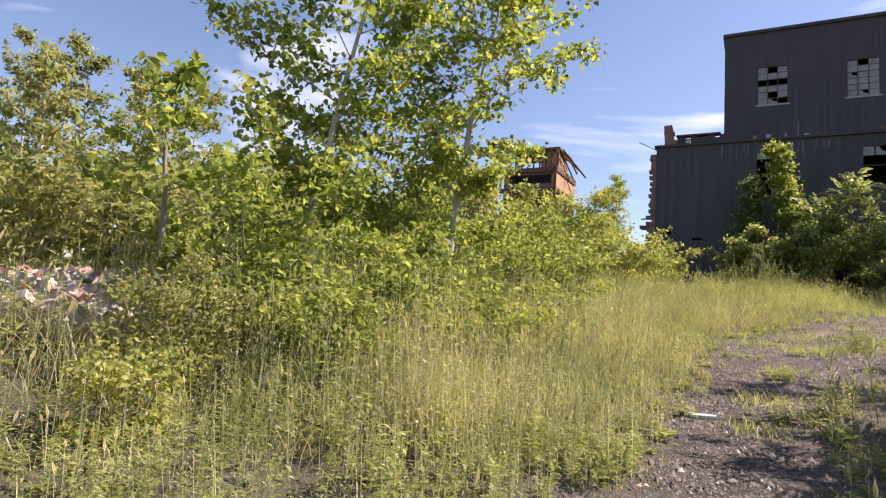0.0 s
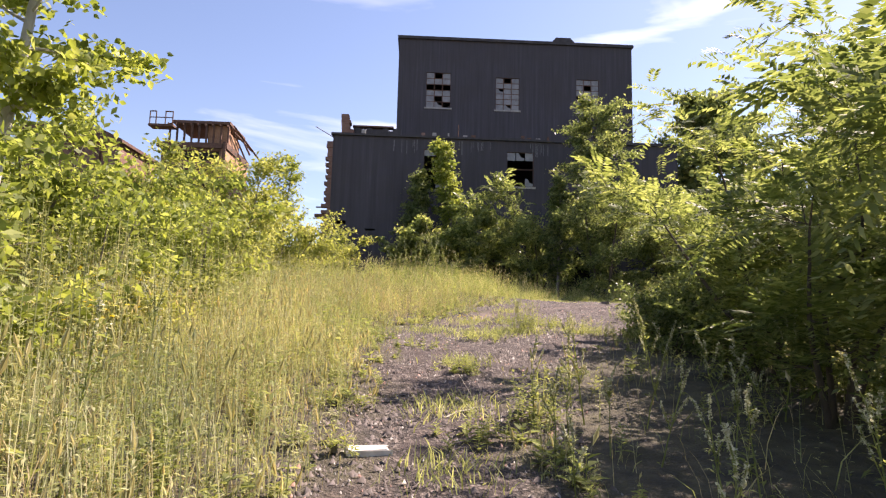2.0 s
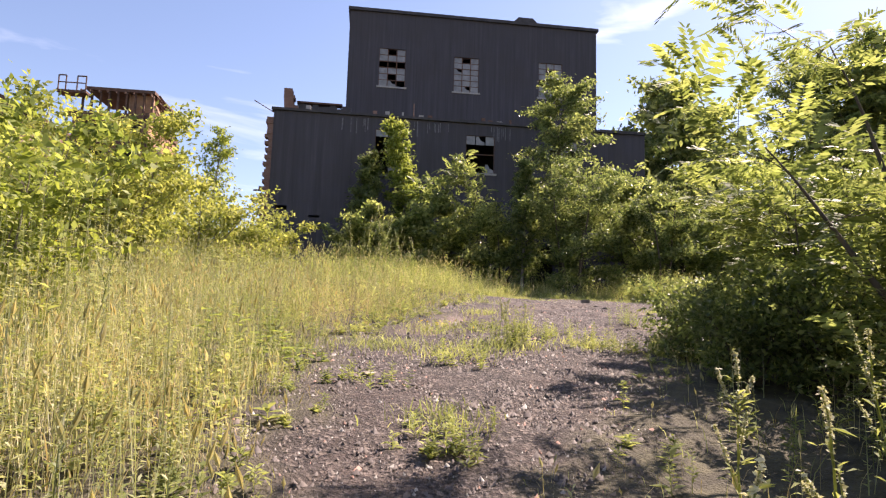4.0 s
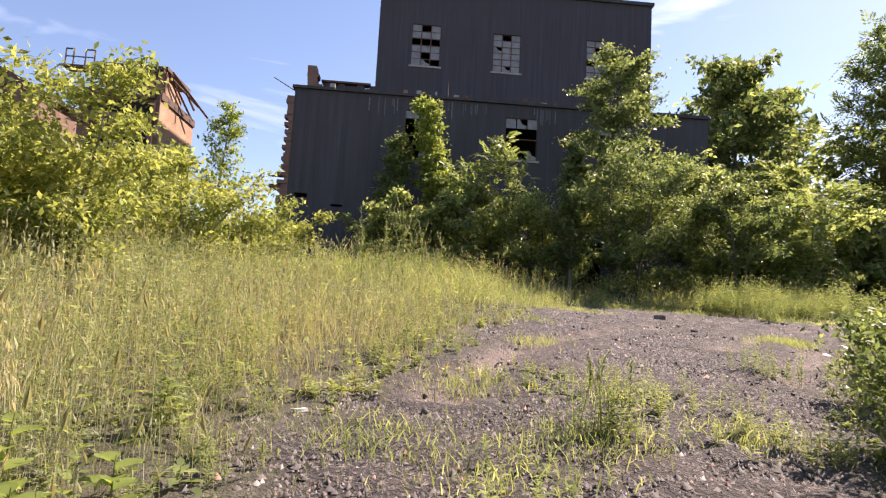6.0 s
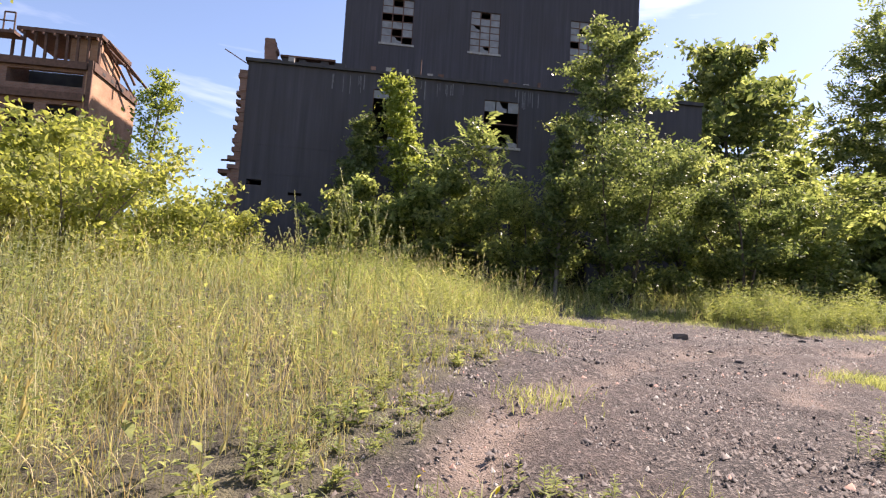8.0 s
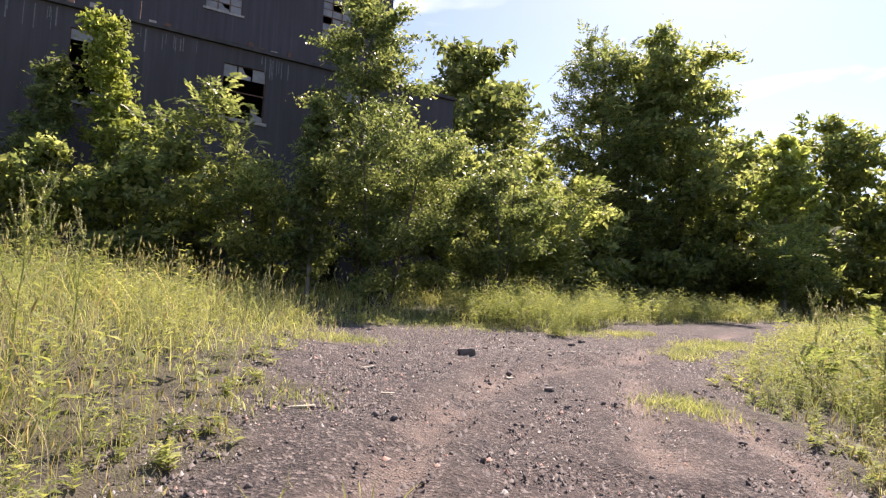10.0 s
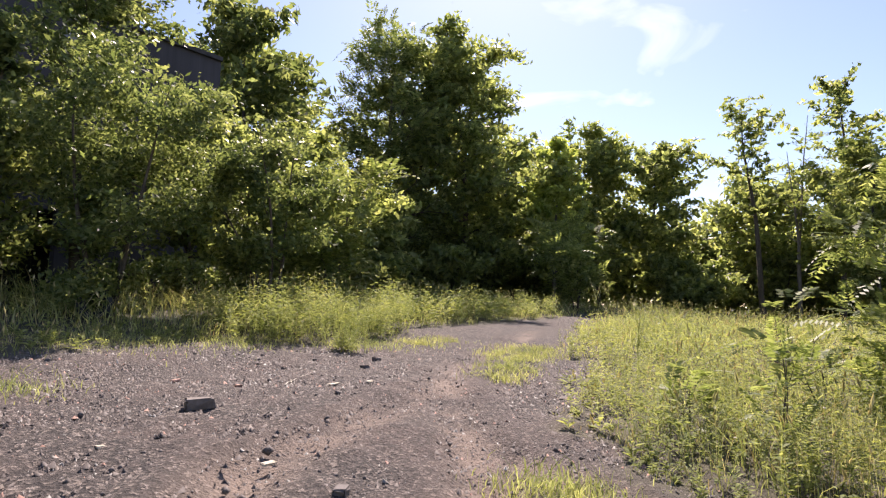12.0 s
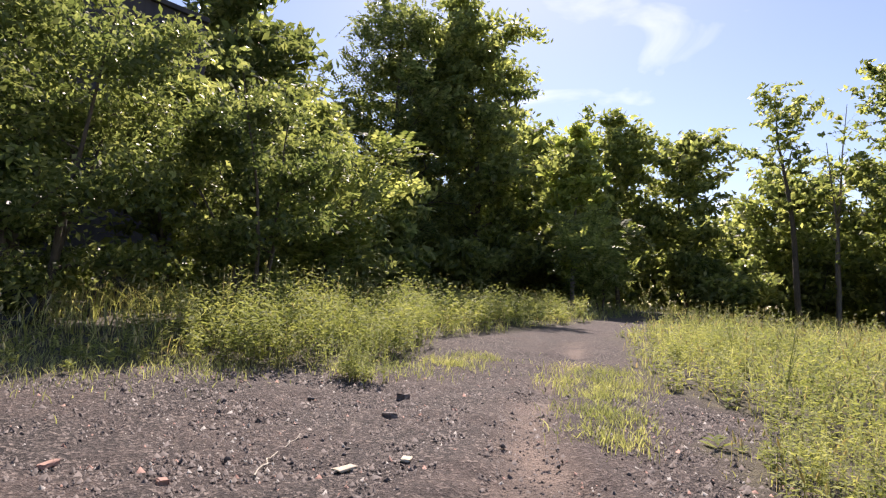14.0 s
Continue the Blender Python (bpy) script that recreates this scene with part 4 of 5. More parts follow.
def blades(rng, x, y, h, w, lean=0.35):
    """Arching grass blades: 7 vertices, two quads and a triangle each."""
    n = len(x)
    p = np.stack([x, y, height(x, y) - 0.02], 1)
    a = rng.uniform(0, math.tau, n)
    u = np.stack([np.cos(a), np.sin(a), np.zeros(n)], 1)
    b = rng.uniform(0, math.tau, n)
    l = np.stack([np.cos(b), np.sin(b), np.zeros(n)], 1) * (h * lean * rng.uniform(0.15, 1.5, n))[:, None]
    droop = rng.uniform(0.0, 0.5, n) ** 1.5
    w = w * rng.uniform(0.6, 1.5, n)[:, None]
    rows = []
    for t, k in ((0.0, 0.8), (0.4, 1.0), (0.75, 0.7), (1.0, 0.0)):
        c = p + l * t * t + np.stack([np.zeros(n), np.zeros(n), h * (t - droop * t ** 3)], 1)
        rows += [c - u * w * k / 2, c + u * w * k / 2] if k else [c]
    v = np.stack(rows, 1).reshape(-1, 3)
    i = np.arange(n)[:, None] * 7
    return v, np.concatenate([i + [[0, 1, 3, 2]], i + [[2, 3, 5, 4]]]), i + [[4, 5, 6]]


PATHLINE = np.array([(0, -1), (-0.3, 4), (0.1, 9.5), (0.5, 13), (0.8, 17), (2.4, 19.4), (3.6, 20.8), (6.2, 23.8)])


def from_walk(x, y):
    best = np.full(len(x), 1e9)
    for a, b in zip(PATHLINE, PATHLINE[1:]):
        d = b - a
        t = np.clip(((x - a[0]) * d[0] + (y - a[1]) * d[1]) / (d @ d), 0, 1)
        best = np.minimum(best, np.hypot(x - a[0] - t * d[0], y - a[1] - t * d[1]))
    return best


def stature(x, y):
    """How tall the meadow stands, in metres."""
    d = -road_depth(x, y)
    h = 0.12 + 0.62 * smooth(0.0, 1.6, d) + 0.22 * wobble(x, y, 0.55, 1.0) * smooth(0.4, 2, d)
    h = h + 0.25 * smooth(-3, -8, x) + 0.25 * smooth(24, 29, y)
    h = h * (1 - 0.62 * np.exp(-(((x - 7.6) / 2.6) ** 4 + ((y - 32.8) / 1.7) ** 4)))
    h = h * (1 - 0.45 * smooth(5.6, 4.2, y) * smooth(-6, -4.5, x))
    shade = smooth(1.0, 2.0, x) * smooth(19, 16, y)
    return np.clip(h * (1 - 0.45 * shade), 0.08, 1.25)


def bare_share(x, y):
    """Share of bare shaded soil beside the road."""
    return 0.92 * smooth(0.7, 1.2, x) * smooth(5.2, 4.2, x) * smooth(15.5, 13.8, y) + 0.6 * smooth(-5.5, -4.5, x) * smooth(-0.5, -0.8, x) * smooth(5.6, 4.2, y)


def straw_share(x, y):
    """Share of dry grass, in patches."""
    s = 0.2 + 0.08 * smooth(0, -2, x) * smooth(4, 7, y) + 0.8 * np.exp(-(((x + 2.8) / 2.5) ** 2 + ((y - 9.8) / 4.5) ** 2)) + 0.6 * np.exp(-(((x + 1.0) / 1.6) ** 2 + ((y - 21) / 3) ** 2))
    return np.clip(s + 0.2 * wobble(x, y, 0.9, 7.0), 0, 0.95) * (1 - 0.6 * smooth(23, 27, y))


def build_grass():
    rng = np.random.default_rng(77)
    bands = ((34000, -5, 9, 1.0, 24, 0.0036, 3.8), (42000, -9, 15, 1, 31, 0.006, 8.5), (42000, -16, 34, 2, 44, 0.013, 32), (20000, -40, 60, 0, 60, 0.03, 99))
    sets = {"green": [], "straw": []}
    for n, x0, x1, y0, y1, w, reach in bands:
        x, y = scatter(rng, n * 3, x0, x1, y0, y1)
        d = road_depth(x, y) + 0.3 * wobble(x, y, 1.3, 4.0) + 0.15 * wobble(x, y, 4.0, 1.0)
        clear = from_walk(x, y)
        keep = (d < 0.05) & (clear < reach) & (clear > (0.5 if w < 0.004 else 1.2 if w < 0.01 else 4.0 if w < 0.02 else 10.0)) & ~((y > 46.2) & (x > -8))
        clump = rng.uniform(0, 1, len(x)) < 0.4 + 0.5 * wobble(x, y, 2.2, 3.0) + 0.35 * wobble(x, y, 0.8, 6.0)
        keep &= rng.uniform(0, 1, len(x)) > bare_share(x, y)
        x, y = x[keep & clump][:n], y[keep & clump][:n]
        h = stature(x, y) * np.where(rng.uniform(0, 1, len(x)) < 0.45, rng.uniform(0.3, 0.6, len(x)), rng.uniform(0.6, 1.12, len(x)))
        dry = rng.uniform(0, 1, len(x)) < straw_share(x, y)
        for key, m in (("green", ~dry), ("straw", dry)):
            sets[key].append(blades(rng, x[m], y[m], h[m] * (1.08 if key == "straw" else 1), w, 0.75))
    # low tufts creeping over the cinders
    for cx, cy, r, n in ((8.05, 23.0, 0.5, 1000), (13.1, 26.65, 0.5, 800), (15.4, 27.7, 0.75, 1300), (17.0, 28.3, 0.8, 900), (14.4, 27.25, 0.5, 600), (12.1, 26.2, 0.4, 420), (16.1, 30.5, 0.5, 400), (12.7, 30.6, 0.5, 500), (14.9, 30.3, 0.5, 600), (5.6, 29.1, 0.8, 1100), (9.0, 32.8, 1.6, 1600), (10.8, 31.6, 0.9, 700), (13.6, 30.4, 0.7, 500), (0.5, 12.2, 0.35, 260), (0.2, 9.6, 0.4, 300), (1.9, 16.4, 0.5, 520), (1.0, 15.6, 0.6, 400), (2.6, 18.2, 0.7, 360), (3.4, 16.6, 0.5, 400), (1.1, 18.0, 0.7, 500), (0.1, 7.9, 0.35, 200), (2.5, 21.2, 0.5, 300), (0.1, 16.2, 0.6, 500), (3.1, 24.3, 0.5, 300)):
        x, y = rng.normal(cx, r * 0.6, n), rng.normal(cy, r * 0.6, n)
        sets["green"].append(blades(rng, x, y, rng.uniform(0.05, 0.2, n), 0.008, 0.7))
    for key, mat, label in (("green", GRASS_GREEN, "tall green meadow grass, uneven and windblown"), ("straw", GRASS_STRAW, "dry straw-coloured grass standing in patches")):
        vs, qs, ts, n = [], [], [], 0
        for v, q, t in sets[key]:
            vs.append(v)
            qs.append(q + n)
            ts.append(t + n)
            n += len(v)
        me = mesh_of(key + "_grass", np.concatenate(vs), [np.concatenate(qs), np.concatenate(ts)], mat)
        tagged(new(key + "_grass", me), label, "grass", kind="stuff")


build_grass()


def weeds(rng, x, y, h, pairs=12, leaf=0.11, width=0.2, lean=0.25):
    """Leafy stalks in one batch: vertices and quads."""
    n = len(x)
    p = np.stack([x, y, height(x, y) - 0.02], 1)
    a = rng.uniform(0, math.tau, n)
    l = np.stack([np.cos(a), np.sin(a), np.zeros(n)], 1) * (h * lean * rng.uniform(0, 1, n))[:, None]
    up = np.stack([np.zeros(n), np.zeros(n), h], 1)
    side = np.stack([-np.sin(a), np.cos(a), np.zeros(n)], 1) * 0.004
    vs = [np.stack([p - side, p + side, p + up + l + side * 0.4, p + up + l - side * 0.4], 1)]
    for k in range(pairs * 2):
        t = 0.12 + 0.88 * (k + rng.uniform(0, 0.8, n)[:, None]) / (pairs * 2)
        c = p + up * t + l * t * t
        b = a + k * 2.4 + rng.uniform(-0.5, 0.5, n)
        d = np.stack([np.cos(b), np.sin(b), rng.uniform(0.1, 0.9, n)], 1)
        d /= np.linalg.norm(d, axis=1)[:, None]
        ll = (leaf * rng.uniform(0.6, 1.3, n))[:, None] * (1.15 - 0.6 * t)
        s = np.stack([-np.sin(b), np.cos(b), np.zeros(n)], 1) * ll * width
        vs.append(np.stack([c, c + d * ll * 0.5 + s, c + d * ll - np.array([0, 0, 0.2]) * ll, c + d * ll * 0.5 - s], 1))
    v = np.concatenate(vs).reshape(-1, 3)
    return v, np.arange(len(v) // 4)[:, None] * 4 + [[0, 1, 2, 3]]


def forbs(rng, x, y, h, branches=6, per=8, leaf=0.06, width=0.12):
    """Branching leafy herbs in one batch: vertices and quads."""
    n = len(x)
    p = np.stack([x, y, height(x, y) - 0.02], 1)
    a = rng.uniform(0, math.tau, n)
    l = np.stack([np.cos(a), np.sin(a), np.zeros(n)], 1) * (h * rng.uniform(0, 0.3, n))[:, None]
    up = np.stack([np.zeros(n), np.zeros(n), h], 1)
    side = np.stack([-np.sin(a), np.cos(a), np.zeros(n)], 1) * 0.0022
    vs = [np.stack([p - side, p + side, p + up + l + side * 0.4, p + up + l - side * 0.4], 1)]
    for b in range(branches + 1):
        t0 = 0.25 + 0.55 * (b + rng.uniform(0, 0.9, n)[:, None]) / (branches + 1)
        c0 = p + up * t0 + l * t0 * t0
        q = a + b * 2.4 + rng.uniform(-0.6, 0.6, n)
        out = np.stack([np.cos(q) * 0.55, np.sin(q) * 0.55, rng.uniform(0.7, 1.3, n)], 1) if b < branches else up / h[:, None] + l
        reach = (h * rng.uniform(0.22, 0.42, n))[:, None]
        for k in range(per):
            u = (k + rng.uniform(0, 0.9, n)[:, None]) / per
            c = c0 + out * reach * u
            e = q + k * 2.4 + rng.uniform(-0.5, 0.5, n)
            d = np.stack([np.cos(e), np.sin(e), rng.uniform(0.0, 1.0, n)], 1)
            d /= np.linalg.norm(d, axis=1)[:, None]
            ll = leaf * rng.uniform(0.6, 1.4, n)[:, None] * (1.1 - 0.5 * u)
            s = np.stack([-np.sin(e), np.cos(e), rng.uniform(-0.4, 0.4, n)], 1) * ll * width
            vs.append(np.stack([c, c + d * ll * 0.5 + s, c + d * ll - np.array([0, 0, 0.25]) * ll, c + d * ll * 0.5 - s], 1))
    v = np.concatenate(vs).reshape(-1, 3)
    return v, np.arange(len(v) // 4)[:, None] * 4 + [[0, 1, 2, 3]]


def heads(rng, x, y, h, size=0.07, fat=0.16):
    """Grass seed heads at height h: three crossed spindles and a stalk each."""
    n = len(x)
    p = np.stack([x, y, height(x, y)], 1)
    a = rng.uniform(0, math.tau, n)
    l = np.stack([np.cos(a), np.sin(a), np.zeros(n)], 1) * (h * rng.uniform(0, 0.22, n))[:, None]
    top = p + l + np.stack([np.zeros(n), np.zeros(n), h], 1)
    d = np.stack([np.cos(a) * 0.35, np.sin(a) * 0.35, np.ones(n)], 1) * (size * rng.uniform(0.7, 1.5, n))[:, None]
    s0 = np.stack([-np.sin(a), np.cos(a), np.zeros(n)], 1) * 0.0022
    vs = [np.stack([p - s0, p + s0, top + s0 * 0.5, top - s0 * 0.5], 1)]
    for k in range(3):
        b = a + k * math.pi / 3
        s = np.stack([np.cos(b), np.sin(b), np.zeros(n)], 1) * (size * fat)
        vs.append(np.stack([top, top + d * 0.45 + s, top + d, top + d * 0.45 - s], 1))
    v = np.concatenate(vs).reshape(-1, 3)
    return v, np.arange(len(v) // 4)[:, None] * 4 + [[0, 1, 2, 3]]


def meadow_points(rng, n, x0, x1, y0, y1, reach, gap=0.55, density=None, inside=0.0):
    x, y = scatter(rng, n * 5, x0, x1, y0, y1)
    d = road_depth(x, y) + 0.3 * wobble(x, y, 1.3, 4.0)
    c = from_walk(x, y)
    keep = (d < inside) & (c < reach) & (c > gap) & ~((y > 46.2) & (x > -8)) & (rng.uniform(0, 1, len(x)) < 0.5 + 0.5 * wobble(x, y, 1.6, 5.0))
    keep &= rng.uniform(0, 1, len(x)) > bare_share(x, y)
    if density is not None:
        keep &= rng.uniform(0, 1, len(x)) < density(x, y)
    return x[keep][:n], y[keep][:n]


def build_weeds():
    rng = np.random.default_rng(91)
    batches = []
    for n, box_, reach, pairs, leaf, scale in ((700, (-6, 10, 1.0, 24), 5.0, 12, 0.085, 0.75), (1300, (-10, 16, 1, 33), 11.0, 7, 0.11, 0.95), (3000, (-14, 44, 3, 44), 40.0, 5, 0.19, 1.1)):
        x, y = meadow_points(rng, n, *box_, reach)
        batches.append(weeds(rng, x, y, stature(x, y) * scale * rng.uniform(0.6, 1.35, len(x)), pairs, leaf))
    for n, box_, reach, leaf in ((1400, (-6, 10, 1.0, 24), 4.5, 0.05), (1500, (-10, 16, 1, 33), 11.0, 0.08)):
        x, y = meadow_points(rng, n, *box_, reach)
        batches.append(forbs(rng, x, y, np.clip(stature(x, y) * rng.uniform(0.6, 1.1, len(x)), 0.15, 1.2), 5, 6, leaf))
    # rank growth along the far edge of the cinders and on the bank
    for n, x0, x1, y0, y1, h, leaf in ((560, 10.8, 18, 31.0, 34.2, 1.55, 0.13), (380, 17, 32, 33.2, 37, 1.45, 0.2), (800, 14.5, 27, 21, 28.6, 1.0, 0.12), (460, 9.6, 14.5, 20.6, 24.8, 0.85, 0.075), (240, -2.5, 3.2, 28.6, 33.5, 1.25, 0.14), (90, 4.5, 10.5, 32.2, 34.0, 0.4, 0.09), (90, 1.0, 4.2, 4.0, 12.5, 0.5, 0.065), (650, -5.2, -0.8, 1.6, 6.2, 0.5, 0.07)):
        x, y = meadow_points(rng, n, x0, x1, y0, y1, 99)
        tall = h * (0.8 + 0.3 * wobble(x, y, 0.9, 2.0)) * rng.uniform(0.45, 1.1, len(x))
        m = rng.uniform(0, 1, len(x)) < 0.3
        batches += [weeds(rng, x[m], y[m], tall[m], 9, leaf), forbs(rng, x[~m], y[~m], tall[~m], 5, 5, leaf * 0.95, 0.13)]
    # weeds standing in the cinders
    for cx, cy, r, n, h in ((2.1, 16.5, 0.3, 40, 0.62), (1.2, 14.9, 0.5, 22, 0.25), (3.2, 17.6, 0.6, 30, 0.3), (0.4, 11.6, 0.35, 20, 0.22), (0.9, 9.3, 0.3, 20, 0.45), (1.8, 18.6, 0.7, 26, 0.2), (12.3, 30.1, 0.35, 60, 0.7), (3.6, 16.2, 0.5, 30, 0.3), (5.4, 19.4, 0.5, 30, 0.45), (0.35, 8.6, 0.3, 14, 0.2), (-0.2, 13.6, 0.4, 14, 0.2)):
        x, y = rng.normal(cx, r * 0.6, n), rng.normal(cy, r * 0.6, n)
        batches.append(weeds(rng, x, y, h * rng.uniform(0.5, 1.2, n), 9, 0.08))
    v, f = join(batches)
    tagged(new("meadow_weeds", mesh_of("meadow_weeds", v, [f], WEED_LEAF)), "leafy green weeds standing thick in the meadow", "weeds", kind="stuff")
    batches = []
    for n, x0, x1, y0, y1, h, leaf in ((1500, -5.0, -0.8, 1.8, 14, 0.72, 0.05), (500, -4.6, -1.6, 4.0, 14, 1.0, 0.075), (1500, -8, -2.6, 5.0, 15, 1.7, 0.085), (650, -8, -2.5, 14, 27, 1.25, 0.11), (110, 2.6, 5.2, 9.2, 14.5, 0.7, 0.055), (110, 1.2, 3.6, 6.2, 10.5, 0.45, 0.05)):
        x, y = meadow_points(rng, n, x0, x1, y0, y1, 99)
        batches.append(weeds(rng, x, y, h * rng.uniform(0.5, 1.2, len(x)), 7, leaf * 1.1, 0.13, 0.2))
    x, y = meadow_points(rng, 1000, -8, 9, 2, 30, 9.0)
    batches.append(forbs(rng, x, y, np.clip(stature(x, y) * rng.uniform(0.7, 1.15, len(x)), 0.15, 1.2), 6, 6, 0.06, 0.09))
    v, f = join(batches)
    tagged(new("silvery_weeds", mesh_of("silvery_weeds", v, [f], SILVER_LEAF)), "pale silvery-green weeds with narrow leaves", "weeds", kind="stuff")
    batches = []
    for n, box_, reach, size in ((2200, (-6, 9, 5.2, 24), 5.0, 0.045), (6000, (-10, 14, 1, 33), 11.0, 0.07), (5000, (-12, 30, 3, 38), 30.0, 0.11)):
        x, y = meadow_points(rng, n, *box_, reach, density=lambda a, b: 0.3 + 0.7 * straw_share(a, b))
        batches.append(heads(rng, x, y, stature(x, y) * rng.uniform(0.8, 1.3, len(x)), size))
    v, f = join(batches)
    spikes = []
    for n, x0, x1, y0, y1, size in ((600, -4.5, -0.8, 4.0, 9, 0.045), (1500, -7, -0.9, 7, 16, 0.06), (700, -6.5, -1.5, 15, 27, 0.09)):
        x, y = meadow_points(rng, n, x0, x1, y0, y1, 99)
        spikes.append(heads(rng, x, y, (stature(x, y) + 0.3 * smooth(-2.5, -5, x)) * rng.uniform(0.6, 1.15, len(x)), size, 0.13))
    vs, fs = join(spikes)
    tagged(new("pale_seed_spikes", mesh_of("pale_seed_spikes", vs, [fs], SEED_SPIKE)), "slender whitish seed spikes above the meadow", "grass", kind="stuff")
    tagged(new("grass_seed_heads", mesh_of("grass_seed_heads", v, [f], SEED_HEAD)), "pale grass seed heads nodding over the meadow", "grass", kind="stuff")
    fl = []
    for cx, cy, r, n, z in ((-4.6, 12.2, 0.9, 160, 0.95), (-3.6, 10.2, 0.5, 60, 0.8), (-6.0, 19.2, 0.7, 90, 1.0), (-5.0, 17.6, 0.5, 50, 0.95), (1.1, 18.4, 0.4, 14, 0.12)):
        x, y = rng.normal(cx, r * 0.6, n), rng.normal(cy, r * 0.6, n)
        fl.append(leaves(rng, np.stack([x, y, height(x, y) + z * rng.uniform(0.85, 1.1, n)], 1), 0.05, 0.8))
    v, f = join(fl)
    tagged(new("goldenrod_flowers", mesh_of("goldenrod_flowers", v, [f], FLOWER_YELLOW)), "yellow wildflower heads scattered in the meadow", "flowers", kind="stuff")
    x, y = meadow_points(rng, 260, -8, 18, 2, 30, 12.0)
    c = np.stack([x, y, height(x, y) + stature(x, y) * rng.uniform(0.7, 1.05, len(x))], 1)
    v, f = join([leaves(rng, c, 0.035, 0.8), leaves(rng, c, 0.035, 0.8)])
    tagged(new("white_wildflowers", mesh_of("white_wildflowers", v, [f], FLOWER_WHITE)), "small white wildflowers dotted through the grass", "flowers", kind="stuff")


build_weeds()


def tall_weed(x, y, h, seed, group, mat=WEED_LEAF, label="tall leafy weed with pale seed spikes"):
    """A single tall weed: stalk, leaves and several seed spikes."""
    rng = np.random.default_rng(seed)
    root = tagged(new("tall_weed"), label, "weed", group)
    root.location = (x, y, float(height(x, y)) - 0.03)
    main = bent(rng, (0, 0, 0), (rng.normal(0, 0.12), rng.normal(0, 0.12), 1), h, 8, 0.15, 0.15)
    child("stalk", mesh_of("stalk", *[(lambda v, f: (v, [f]))(*tube(main, 0.006 * np.linspace(1, 0.4, 9) * (h + 0.3), 5))][0], mat), root)
    pts, spikes = [main], []
    for k in range(int(3 + h * 2.5)):
        i = rng.integers(3, 8)
        a = rng.uniform(0, math.tau)
        br = bent(rng, main[i], (math.cos(a) * 0.42, math.sin(a) * 0.42, 1), h * rng.uniform(0.2, 0.42), 4, 0.12, 0.1)
        child("side_stalk", mesh_of("side_stalk", *[(lambda v, f: (v, [f]))(*tube(br, np.full(5, 0.0035), 4))][0], mat), root)
        pts.append(br)
        spikes.append(br)
    spikes.append(main[5:])
    c = np.concatenate([p[rng.integers(0, max(2, len(p) - 2), 11)] + rng.normal(0, 0.015, (11, 3)) for p in pts])
    out = unit(rng.normal(0, 1, (len(c), 3)) * np.array([1, 1, 0.3]) + np.array([0, 0, 0.5]))
    ll = (rng.uniform(0.035, 0.09, len(c)) * (0.6 + 0.4 * h))[:, None]
    s = unit(np.cross(out, [0, 0, 1.0])) * ll * 0.12
    v = np.stack([c, c + out * ll * 0.5 + s, c + out * ll - np.array([0, 0, 0.25]) * ll, c + out * ll * 0.5 - s], 1).reshape(-1, 3)
    child("foliage", mesh_of("foliage", v, [np.arange(len(c))[:, None] * 4 + [[0, 1, 2, 3]]], mat), root)
    for br in spikes:
        t = rng.uniform(0.45, 1.0, 70)
        i = np.clip(t * (len(br) - 1), 0, len(br) - 1.001)
        p = br[i.astype(int)] * (1 - i % 1)[:, None] + br[i.astype(int) + 1] * (i % 1)[:, None]
        vv, ff = leaves(rng, p + rng.normal(0, 0.0045, p.shape), 0.016, 0.5)
        child("seed_spike", mesh_of("seed_spike", vv, [ff], SEED_SPIKE), root)
    return root


for i, (x, y, h) in enumerate(((0.88, 9.15, 0.7), (0.75, 7.3, 0.5), (0.85, 8.2, 0.6), (1.05, 8.6, 0.65), (1.36, 9.3, 0.95), (1.6, 8.2, 0.75), (1.85, 7.4, 0.7), (2.58, 9.25, 0.9), (2.9, 7.4, 0.9), (2.4, 10.2, 0.9), (3.26, 9.4, 1.1), (1.3, 8.4, 0.6), (1.89, 9.2, 0.8), (1.55, 7.2, 0.7), (1.4, 9.9, 0.8), (2.2, 8.3, 0.75), (2.95, 9.0, 0.85), (1.15, 6.4, 0.6), (2.0, 6.6, 0.8))):
    tall_weed(x, y, h, 300 + i, "weeds at the shaded roadside")
for i, (x, y, h) in enumerate(((0.3, 30.4, 2.1), (0.8, 30.9, 1.8), (-0.4, 30.8, 1.7), (-1.2, 29.8, 1.5), (-1.8, 30.6, 1.5), (1.4, 30.0, 1.4), (-2.6, 31.6, 1.7), (3.6, 30.6, 1.1), (4.8, 31.4, 1.3), (0.3, 24.0, 2.2), (-0.1, 24.6, 1.9), (0.7, 24.9, 1.8), (-0.6, 25.1, 1.7), (0.1, 25.6, 2.0), (1.2, 25.8, 1.5))):
    tall_weed(x, y, h, 320 + i, "tall weeds on the mound")
for i, (x, y, h) in enumerate(((-2.0, 7.2, 1.15), (-2.6, 9.4, 1.2), (-3.2, 7.6, 1.3), (-2.6, 13.4, 1.2), (2.0, 16.4, 0.7), (2.3, 16.6, 0.62), (1.9, 16.7, 0.6), (15.4, 25.0, 1.4), (24, 29.2, 1.6), (26.5, 30.6, 1.7), (20.0, 26.6, 1.4))):
    tall_weed(x, y, h, 340 + i, "tall weeds in the meadow")


